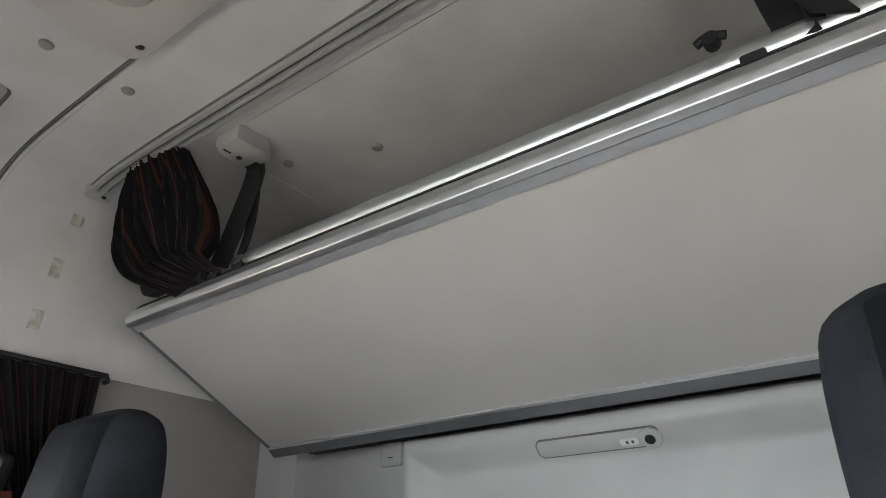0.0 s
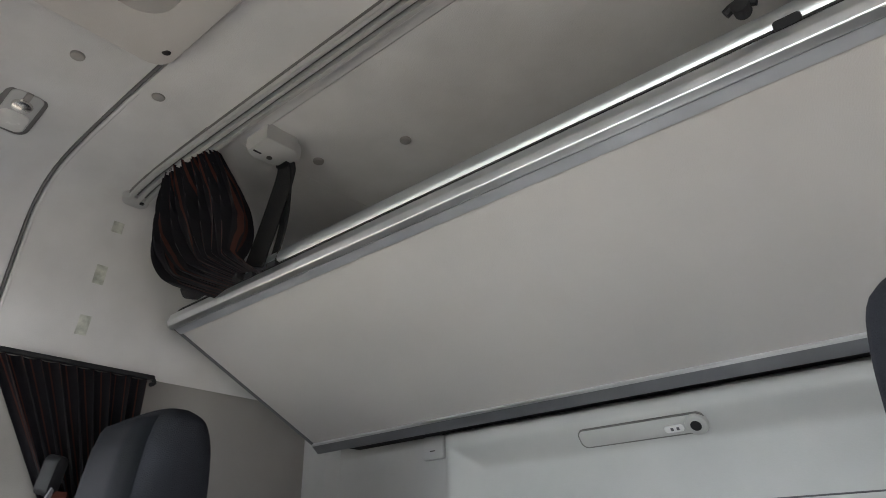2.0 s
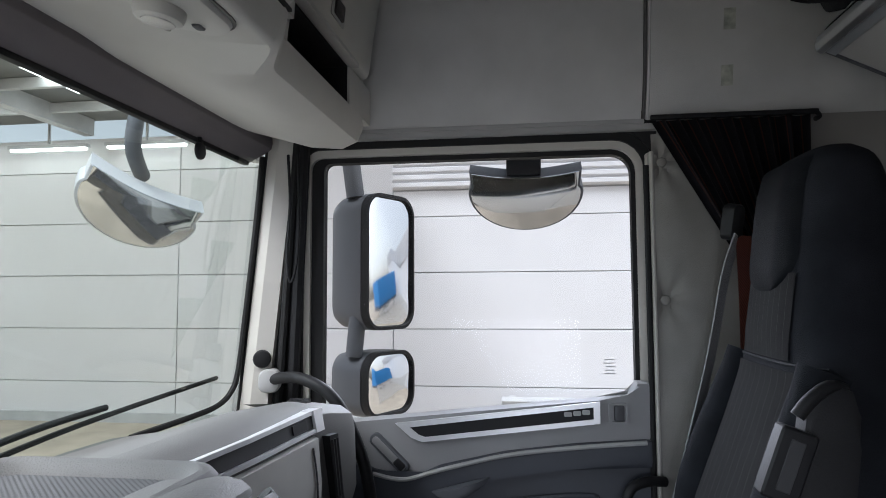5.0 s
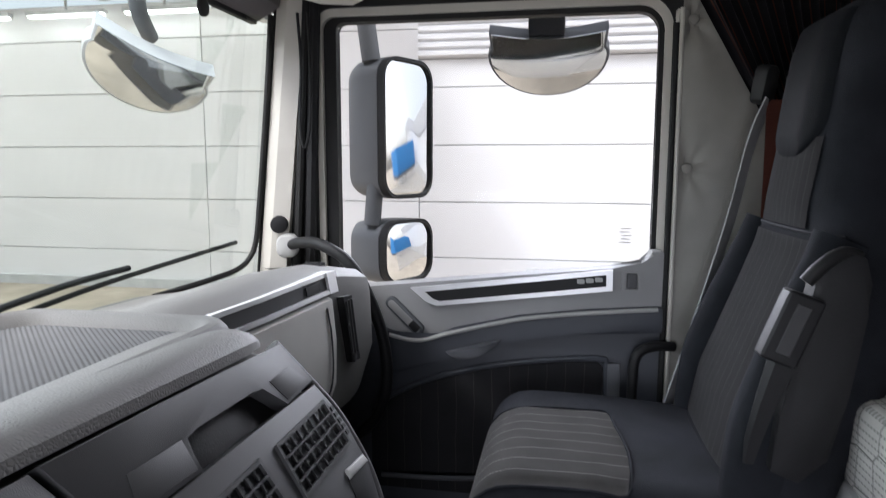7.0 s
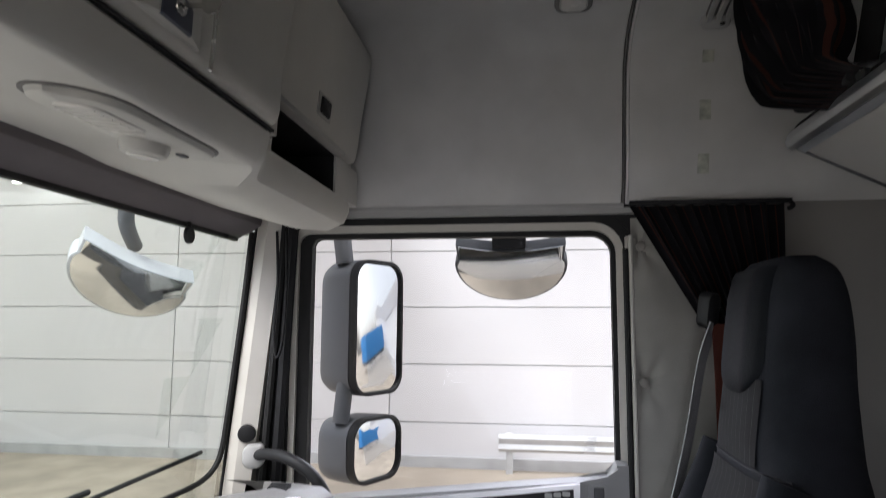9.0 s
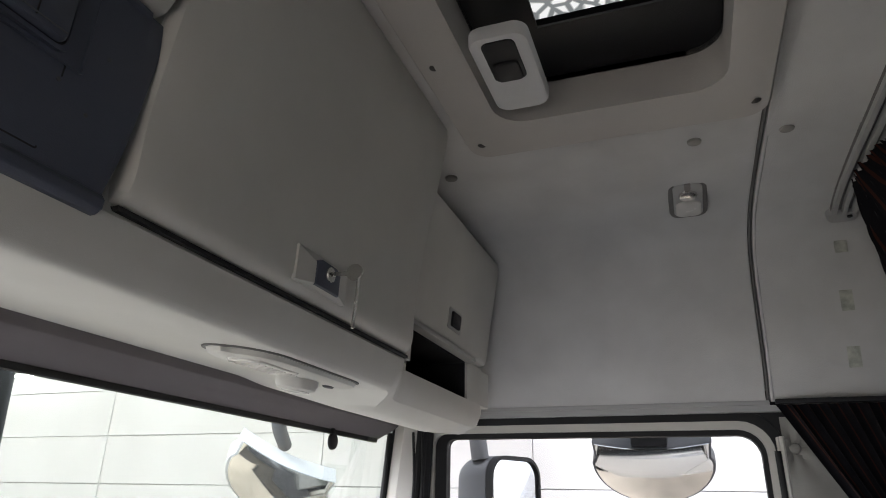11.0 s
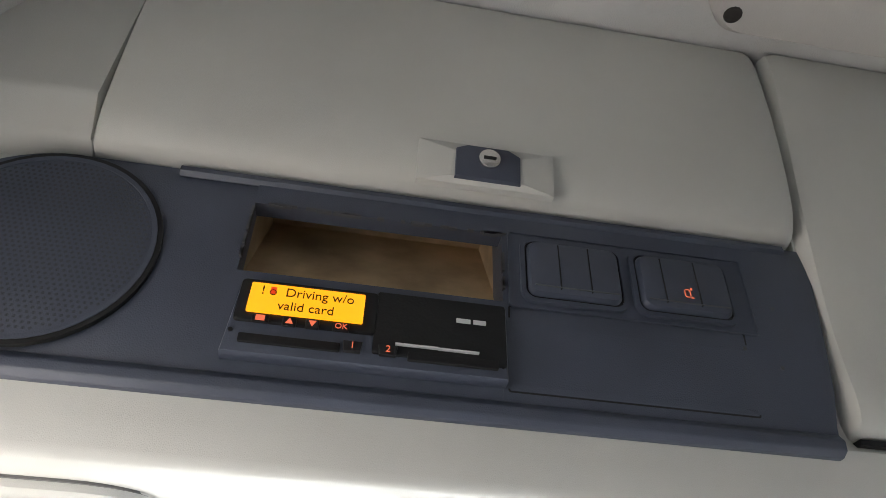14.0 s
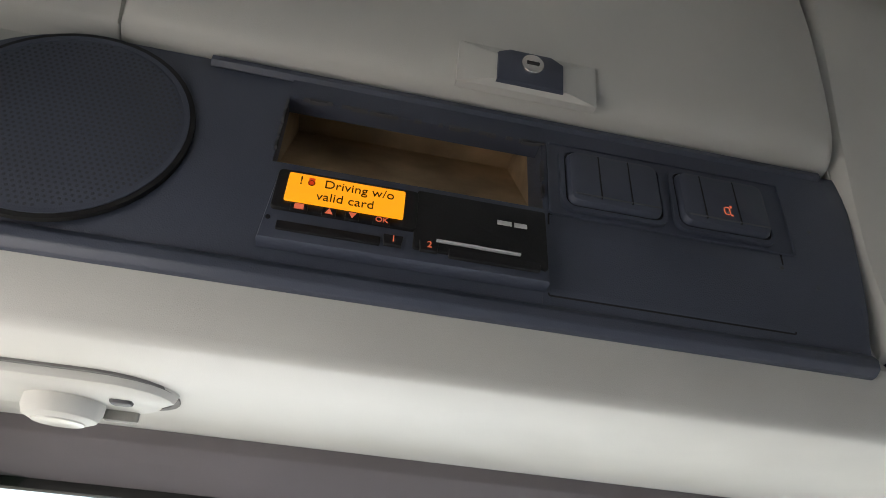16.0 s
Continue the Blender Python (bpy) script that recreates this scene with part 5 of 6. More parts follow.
part("net", loft([[(x, -0.520 + 0.016 * w * math.cos(a) + 0.002 * math.sin(3 * a + 40 * x), z + (0.018 * w + 0.0025 * math.sin(60 * x)) * math.sin(a)) for a in np.linspace(0, 2 * math.pi, 12, endpoint=False)] for x, z, w in ((1.112, 1.724, 0.55), (1.105, 1.724, 1.0), (1.07, 1.717, 1.1), (1.03, 1.711, 0.9), (0.98, 1.707, 1.05), (0.93, 1.703, 0.9), (0.89, 1.70, 0.7))]), M_STRAP, bunk, "rolled dark safety net")
for x, a in ((0.86, 0), (0.785, 0), (-0.16, 0)):
    part("hinge_clip", plate(rounded(0.03, 0.012, 0.004), 0.01, facing(x, at_bunk(-0.008, 0.04)[0], at_bunk(-0.008, 0.04)[1], 10), 0.003), M_BLACK, bunk)
part("tube_clip", join(tube([(-0.105, -0.500, 1.722), (-0.12, -0.500, 1.728), (-0.14, -0.502, 1.722)], 0.006, 8), disc(0.010, 0.02, facing(-0.123, -0.512, 1.720), 14, 0.004)), M_BLACK, bunk, "black tube clip")
for x, s in ((0.762, 1), (-0.165, -1)):
    sb_t = thing("bunk_strap", "black bunk strap hung from a grey ceiling bracket", "strap", (x, -0.49, 1.95), "bunk straps")
    m = Matrix.Translation((x, -0.486, 1.916)) @ down
    part("bracket", plate([(-0.040, -0.050), (0.030, -0.050), (0.044, -0.030), (0.040, 0.020), (0.022, 0.046), (-0.020, 0.048), (-0.042, 0.020)], 0.038, m, 0.012), M_LPLASTIC, sb_t, "moulded pale grey bracket")
    part("bracket_slot", box(x + 0.012, x + 0.016, -0.462, -0.444, 1.9150, 1.9165), M_BLACK, sb_t)
    part("bracket_mouth", box(x - 0.002 * s, x + 0.034 * s, -0.534, -0.512, 1.914, 1.934, 0.003), M_BLACK, sb_t)
    part("bracket_screw", disc(0.006, 0.004, Matrix.Translation((x + 0.014, -0.482, 1.9145)) @ down, 12), M_SCREW, sb_t)
    part("webbing", ribbon([(x + 0.012 * s, -0.520, 1.926), (x + 0.020 * s, -0.530, 1.90), (x + 0.045 * s, -0.525, 1.81), (x + 0.085 * s, -0.520, 1.705)], 0.046, (1, 0.3, 0.3), 0.004), M_STRAP, sb_t)
    part("webbing", ribbon([(x + 0.022 * s, -0.528, 1.926), (x + 0.026 * s, -0.540, 1.88), (x + 0.034 * s, -0.545, 1.79), (x + 0.046 * s, -0.535, 1.70)], 0.046, (1, -0.3, 0.1), 0.004), M_STRAP, sb_t)
    part("webbing_fold", ribbon([(x + 0.030 * s, -0.533, 1.905), (x + 0.046 * s, -0.536, 1.85), (x + 0.060 * s, -0.530, 1.78), (x + 0.066 * s, -0.524, 1.71)], 0.020, (1, 0.5, 0.2), 0.004), M_STRAP, sb_t)

bed = thing("lower_bunk", "lower bunk with a grey patterned mattress", "bed", (CX, -0.7, 0))


def bed_ring(z, g):
    c = [(-0.68, -0.365), (0.74, -0.365), (0.775, -0.369), (0.795, -0.382), (0.804, -0.41), (0.81, -0.60), (0.82, -1.05), (-0.68, -1.05)]
    cx, cy = 0.1, -0.7
    return [(cx + (p[0] - cx) * g, cy + (p[1] - cy) * g, z) for p in c]


bm = loft([bed_ring(0.756, 0.985), bed_ring(0.764, 1.0), bed_ring(0.846, 1.0), bed_ring(0.862, 0.994), bed_ring(0.872, 0.98), bed_ring(0.877, 0.955)])
ob = part("mattress", bm, M_BED, bed)
me_l = ob.data.uv_layers.new(name="UVMap")
for lp in ob.data.loops:
    c = ob.data.vertices[lp.vertex_index].co
    me_l.data[lp.index].uv = (0.9 * c.y + 0.9 * c.z, 0.9 * c.x)
part("base", loft([bed_ring(0.665, 0.97), bed_ring(0.69, 0.995), bed_ring(0.742, 1.006), bed_ring(0.752, 1.0), bed_ring(0.754, 0.98)]), M_RAILPL, bed, "pale grey moulded base rail")
part("locker", loft([bed_ring(0.0, 0.9), bed_ring(0.666, 0.93)]), M_BLACK, bed)

# marks on the side headliner
for z, y in ((1.885, -0.387), (1.77, -0.387), (1.655, -0.385)):
    xx = float(np.interp(z, [p[1] for p in half][:20], [p[0] for p in half][:20]))
    dx = float(np.interp(z + 0.02, [p[1] for p in half][:20], [p[0] for p in half][:20])) - xx
    tp = thing("tape_mark", "yellowed strip of old tape on the headliner", "tape", (xx, y, z), "tape marks")
    part("strip", box(-0.0012, 0.0012, -0.012, 0.012, -0.022, 0.022, 0, 2, Matrix.Translation((xx - 0.001, y, z)) @ Matrix.Rotation(math.atan2(dx, 0.02), 4, 'Y')), M_TAPE, tp)

# ---- dashboard ----
dash = thing("dashboard", "grained grey dashboard with a storage tray", "dashboard", (CX, 0.55, 0.0))


def dash_ring(x, zt, yf, zf):
    """Section of the dash at x: top height, rear face y and lower edge."""
    return [(x, 0.84, zt - 0.075), (x, 0.74, zt - 0.06), (x, 0.60, zt - 0.02), (x, yf + 0.08, zt), (x, yf + 0.03, zt - 0.004), (x, yf + 0.006, zt - 0.02), (x, yf, zt - 0.05), (x, yf - 0.004, zf + 0.08), (x, yf + 0.02, zf), (x, 0.70, zf - 0.05), (x, 0.84, zf - 0.05)]


DASH_X = (0.50, 0.62, 0.75, 0.90, 0.98, 1.06, 1.13, 1.19, 1.23, 1.27, 1.30)
DASH_Y = (0.490, 0.478, 0.452, 0.430, 0.418, 0.405, 0.400, 0.410, 0.45, 0.54, 0.66)


def dash_y(x):
    return float(np.interp(x, DASH_X, DASH_Y))


shell_rows = []
for k in range(41):
    x = 0.50 + 0.02 * k
    y = sum(dash_y(x + o) for o in (-0.02, 0, 0.02)) / 3
    shell_rows.append(dash_ring(x, 0.985 - 0.014 * min(1, max(0, (0.58 - x) / 0.03)) + 0.006 * math.sin(math.pi * min(1, max(0, (x - 0.62) / 0.45))) - 0.055 * max(0, (x - 1.0) / 0.30) ** 1.3, y, 0.70 + 0.1 * max(0, (x - 1.05) / 0.25) ** 2))
part("passenger_shell", loft(shell_rows), M_DASH, dash)
part("driver_shell", loft([dash_ring(-0.70, 0.95, 0.50, 0.60), dash_ring(-0.10, 0.97, 0.40, 0.60), dash_ring(0.16, 0.975, 0.40, 0.60), dash_ring(0.52, 0.975, 0.46, 0.70)]), M_DASH, dash)
# beige face of the passenger side
gl = []
for x in (0.56, 0.64, 0.72, 0.80, 0.88, 0.93, 0.955):
    y = dash_y(x)
    lift = 0.012 * max(0, (x - 0.60) / 0.35)
    gl.append([(x, y + 0.012, 0.932 + lift), (x, y - 0.008, 0.922 + lift), (x, y - 0.015, 0.86), (x, y - 0.013, 0.78), (x, y + 0.008, 0.715), (x, y + 0.06, 0.72), (x, y + 0.06, 0.93)])
part("glove_panel", loft(gl), M_GLOVE, dash, "beige glove box panel")
part("panel_line", tube([(0.932, 0.415, 0.922), (0.936, 0.408, 0.86), (0.936, 0.410, 0.78), (0.92, 0.430, 0.725)], 0.0016, 6), M_DKGREY, dash)
STRIP_X = (0.60, 0.68, 0.76, 0.84, 0.90, 0.955)


def face_strip(z0, z1, out, xs):
    up_z = lambda x: 0.013 * min(1, max(0, (x - 0.60) / 0.35))
    return loft([[(x, dash_y(x) - out + (z0 - 0.925) * 0.18, z0 + up_z(x)), (x, dash_y(x) - out + (z1 - 0.925) * 0.18, z1 + up_z(x)), (x, dash_y(x) + 0.03, z1 - 0.002 + up_z(x)), (x, dash_y(x) + 0.03, z0 + up_z(x))] for x in xs])


part("silver_strip", face_strip(0.962, 0.969, 0.006, STRIP_X), M_CHROME, dash, "satin silver trim strip", False)
part("silver_strip", face_strip(0.932, 0.939, 0.008, STRIP_X), M_CHROME, dash, "satin silver trim strip", False)
part("silver_tip", face_strip(0.9315, 0.9695, 0.009, (0.950, 0.965, 0.980)), M_CHROME, dash, "", False)
part("strip_slot", face_strip(0.9392, 0.9618, 0.004, STRIP_X), M_CONS, dash)
part("label_chip", face_strip(0.943, 0.958, 0.006, (0.88, 0.925)), M_BLACK, dash)
# end vent
ev = part("side_vent", loft([[(0.985 + 0.03 * s, 0.403 - 0.005 * s, 0.932 - 0.132 * s), (1.020 + 0.03 * s, 0.398 - 0.005 * s, 0.930 - 0.132 * s), (1.020 + 0.03 * s, 0.45, 0.930 - 0.132 * s), (0.985 + 0.03 * s, 0.45, 0.932 - 0.132 * s)] for s in (0, 0.25, 0.5, 0.75, 1)]), M_BLACK, dash, "tall black air vent")
for k in range(3):
    part("vent_slat", loft([[(0.992 + 0.0105 * k + 0.0235 * s + dx, 0.401 - 0.004 * s - 0.0015 * k + dy, 0.926 - 0.112 * s) for dx, dy in ((-0.0016, -0.003), (0.0016, -0.003), (0.0016, 0.004), (-0.0016, 0.004))] for s in (0.02, 0.5, 0.98)]), M_CONS, ev)
part("vent_wheel", disc(0.009, 0.012, Matrix.Translation((1.026, 0.393, 0.806)), 14, 0.003), M_CONS, ev)
part("demist_vent", join(*[box(1.02 + 0.010 * k, 1.024 + 0.010 * k, 0.46 + 0.002 * k, 0.50 + 0.002 * k, 0.970, 0.9835) for k in range(6)]), M_BLACK, dash)
# storage tray on top
TX0, TX1, TY0, TY1 = -0.05, 0.530, 0.410, 0.665
tray = thing("dash_tray", "ribbed grey anti-slip tray on the dashboard", "tray", (0.25, 0.55, 0.96))
part("mat", grid_surface(lambda u, v: (TX0 + (TX1 - TX0) * u, TY0 + (TY1 - TY0) * v, 0.9785 + 0.0011 * math.sin(2 * math.pi * 80 * u) * math.sin(2 * math.pi * 34 * v)), 400, 170), M_MAT, tray, "ribbed rubber mat", True)
rim_rows = []
for gx, gz, z in ((0.66, 0.310, 0.962), (0.652, 0.302, 0.984), (0.640, 0.290, 0.9925), (0.622, 0.274, 0.9945), (0.606, 0.260, 0.9905), (0.588, 0.243, 0.980), (0.580, 0.236, 0.974)):
    rim_rows.append([(p[0] + 0.240, p[1] + 0.5375, z) for p in rounded(gx, gz, 0.045 * gx / 0.66)])
part("rim", loft(rim_rows, True, False), M_DASH, tray, "soft grained tray rim")
part("mat_mark", join(*[box(0.325 + 0.013 * k, 0.333 + 0.013 * k, 0.428 - 0.0010 * k, 0.436 - 0.0010 * k, 0.9795, 0.9804) for k in range(4)]), M_CONS, tray)

# centre console leaning to the rear
con = thing("centre_console", "dark grey centre console with vents and controls", "console", (0.35, 0.30, 0.0))
CM = facing(0, 0.335, 0.98, 33)


def on_con(u, v, d=0.0):
    return CM @ Matrix.Translation((u, d, v))


def con_plate(pts, depth, lip, d=0.0):
    return plate(pts, depth, on_con(0, 0, d), lip)


roll = []
for x in (-0.2, -0.05, 0.10, 0.19, 0.28, 0.37, 0.46, 0.495, 0.515, 0.528, 0.535):
    h = 0.016 * min(1.4, max(0.0, (0.53 - x) / 0.34))
    e = max(0.0, (x - 0.46) / 0.075) ** 2
    roll.append([(x, 0.45, 0.982 - 0.004 * e), (x, 0.405, 0.990 + 0.4 * h - 0.006 * e), (x, 0.372 + 0.006 * e, 0.992 + 0.7 * h - 0.008 * e), (x, 0.350 + 0.010 * e, 0.989 + 0.8 * h - 0.009 * e), (x, 0.338 + 0.012 * e, 0.979 + 0.9 * h - 0.006 * e), (x, 0.336 + 0.012 * e, 0.968 + h - 0.002 * e), (x, 0.350 + 0.008 * e, 0.962 + h), (x, 0.45, 0.95)])
part("roll_edge", loft(roll), M_DASH, con, "padded grained roll edge")
part("body", loft([[(0.19, 0.34, 0.955), (0.535, 0.34, 0.955), (0.56, 0.50, 0.955), (0.19, 0.50, 0.955)], [(0.20, 0.262, 0.86), (0.548, 0.262, 0.86), (0.57, 0.50, 0.86), (0.20, 0.5, 0.86)], [(0.20, 0.205, 0.765), (0.535, 0.205, 0.765), (0.57, 0.5, 0.765), (0.20, 0.5, 0.765)], [(0.18, 0.21, 0.70), (0.49, 0.21, 0.70), (0.54, 0.5, 0.70), (0.18, 0.5, 0.70)], [(0.15, 0.26, 0.45), (0.44, 0.26, 0.45), (0.5, 0.5, 0.45), (0.15, 0.5, 0.45)]]), M_CONS, con)
# upper strip with the open bin
part("bin_frame", con_plate([(0.186, 0.000), (0.300, -0.004), (0.420, -0.009), (0.522, -0.015), (0.534, -0.045), (0.543, -0.0705), (0.470, -0.0735), (0.459, -0.060), (0.445, -0.044), (0.425, -0.041), (0.330, -0.038), (0.313, -0.040), (0.309, -0.055), (0.308, -0.0695), (0.250, -0.067), (0.209, -0.064)], 0.022, 0.0016, -0.010), M_CONS, con, "smooth dark console upper panel")
part("bin", con_plate([(0.300, -0.030), (0.480, -0.034), (0.485, -0.080), (0.298, -0.076)], 0.004, 0.001, 0.007), M_BLACK, con, "open dark bin")
part("bin_lip", con_plate([(0.308, -0.0705), (0.470, -0.0745), (0.470, -0.0775), (0.308, -0.0735)], 0.02, 0.001, -0.007), M_CONS, con)
part("finger_flap", con_plate([(0.240, -0.036), (0.306, -0.0385), (0.304, -0.066), (0.232, -0.062)], 0.004, 0.0008, -0.0107), M_CONS, con)
part("finger_flap", con_plate([(0.462, -0.042), (0.512, -0.041), (0.532, -0.066), (0.474, -0.070)], 0.004, 0.0008, -0.0107), M_CONS, con)
part("left_panel", con_plate([(-0.15, 0.010), (0.180, -0.001), (0.204, -0.066), (0.200, -0.290), (-0.15, -0.290)], 0.03, 0.003, -0.0085), M_CONS, con)
part("lower_face", con_plate([(0.213, -0.0675), (0.380, -0.0715), (0.543, -0.0755), (0.552, -0.105), (0.556, -0.139), (0.549, -0.190), (0.522, -0.233), (0.475, -0.268), (0.40, -0.290), (0.205, -0.290)], 0.02, 0.003, -0.0095), M_CONS, con)
part("rim", tube([CM @ Vector(p) for p in ((0.528, 0.004, -0.012), (0.549, 0.003, -0.070), (0.561, 0.002, -0.110), (0.563, 0.002, -0.145), (0.555, 0.002, -0.194), (0.528, 0.002, -0.238), (0.480, 0.003, -0.273))], 0.010, 10), M_CONS, con)
# air vents
for u0, u1, v0, v1 in ((0.408, 0.532, -0.150, -0.099), (0.256, 0.374, -0.148, -0.097)):
    vt = part("air_vent", con_plate([(u0, v0), (u1, v0), (u1 - 0.002, v1), (u0 + 0.004, v1)], 0.004, 0.001, -0.0095), M_BLACK, con, "black louvred air vent")
    w = u1 - u0
    part("vent_rim", hollow([(u0 - 0.004, v0 - 0.004), (u1 + 0.004, v0 - 0.004), (u1 + 0.002, v1 + 0.004), (u0, v1 + 0.004)], [(u0, v0), (u1, v0), (u1 - 0.002, v1), (u0 + 0.004, v1)], 0.008, on_con(0, 0, -0.013)), M_CONS, vt, "", False)
    for k in range(1, 4):
        v = v0 + (v1 - v0) * k / 4
        part("vent_bar", box(u0, u1, -0.014, -0.008, v - 0.001, v + 0.001, 0, 2, CM), M_CONS, vt)
    for k in range(1, 8):
        u = u0 + w * k / 8
        part("vent_fin", box(u - 0.0008, u + 0.0008, -0.012, -0.008, v0, v1, 0, 2, CM), M_BLACK, vt)
part("vent_wheel", join(*[box(0.536 + 0.0, 0.543, -0.014, -0.008, -0.112 - 0.008 * k, -0.107 - 0.008 * k, 0, 2, CM) for k in range(5)]), M_BLACK, con)
part("usb_plate", con_plate([(0.476, -0.222), (0.517, -0.226), (0.546, -0.180), (0.492, -0.174)], 0.004, 0.001, -0.0105), M_BLACK, con)
part("usb_tab", con_plate([(0.492, -0.179), (0.545, -0.184), (0.543, -0.174), (0.494, -0.169)], 0.008, 0.002, -0.014), M_LPLASTIC, con)
part("knob_base", con_plate([(p[0] + 0.412, p[1] - 0.205) for p in rounded(0.062, 0.058, 0.012)], 0.004, 0.001, -0.0105), M_BLACK, con)
part("knob_ring", disc(0.024, 0.02, on_con(0.417, -0.204, -0.028), 24, 0.003), M_DKGREY, con)
part("knob_cap", disc(0.020, 0.004, on_con(0.417, -0.204, -0.030), 24, 0.002), M_BLACK, con)
letters("knob_mark", "+", 0.012, on_con(0.417, -0.195, -0.0305) @ pose(0, 0, 0, 90, 0, 0), M_WHITE, con)
letters("knob_mark", "-", 0.012, on_con(0.417, -0.213, -0.0305) @ pose(0, 0, 0, 90, 0, 0), M_WHITE, con)
for k in range(2):
    part("silver_rib", con_plate([(0.462 + 0.022 * k, -0.285), (0.468 + 0.022 * k, -0.285), (0.512 + 0.014 * k, -0.240), (0.505 + 0.014 * k, -0.238)], 0.006, 0.001, -0.013), M_CHROME, con)
part("small_light", disc(0.004, 0.004, on_con(0.238, -0.100, -0.012), 12, 0.001), M_LPLASTIC, con)
part("tunnel", prism([(-0.25, 0.0), (0.42, 0.0), (0.40, 0.30), (-0.25, 0.30)], 'y', -0.34, 0.55, 0.02), M_FLOOR, con, "dark engine tunnel cover")
part("footwell_panel", prism([(0.50, 0.0), (0.88, 0.0), (0.80, 0.70), (0.50, 0.72)], 'x', 0.44, 1.30), M_BLACK, dash)

# ---- seats ----
def sec(cx, cy, cz, w, d, n=20, p=3.2, tilt=0.0):
    """A soft-cornered ring, w along x and d along y, leaning by tilt."""
    out = []
    for k in range(n):
        a = 2 * math.pi * k / n
        c, s = math.cos(a), math.sin(a)
        ex, ey = math.copysign(abs(c) ** (2 / p), c), math.copysign(abs(s) ** (2 / p), s)
        out.append((cx + w / 2 * ex, cy + d / 2 * ey, cz + tilt * d / 2 * ey))
    return out


BACK = [(-0.290, 0.64, 0.36, 0.11), (-0.300, 0.70, 0.42, 0.155), (-0.330, 0.82, 0.44, 0.17), (-0.385, 0.97, 0.44, 0.17), (-0.404, 1.05, 0.41, 0.155), (-0.408, 1.09, 0.35, 0.155), (-0.410, 1.12, 0.31, 0.16), (-0.415, 1.20, 0.285, 0.15), (-0.420, 1.28, 0.285, 0.14), (-0.422, 1.345, 0.28, 0.125), (-0.421, 1.385, 0.26, 0.10), (-0.419, 1.405, 0.20, 0.06)]


def back_face(dx, z, out):
    """Front of the backrest at a height, dx off its middle, out in front of it."""
    zs = [r[1] for r in BACK]
    cy, w, d = (float(np.interp(z, zs, [r[i] for r in BACK])) for i in (0, 2, 3))
    q = min(0.98, abs(dx) / (w / 2))
    return cy + d / 2 * (1 - q ** 3.2) ** (1 / 3.2) + out


def cushion_top(dx, y):
    """Height of the cushion's top, dx off its middle: rounded at the front and along both sides."""
    q = dx / 0.222
    z = 0.722 + 0.010 * math.sin(math.pi * (dx + 0.22) / 0.44) - 0.012 * max(0.0, -y - 0.05) / 0.18
    z -= 0.030 * max(0.0, (abs(q) - 0.80) / 0.20) ** 2
    if y > 0.06:
        z = 0.645 + (z - 0.645) * math.sqrt(max(0.0, 1 - ((y - 0.06) / 0.079) ** 2))
    return z


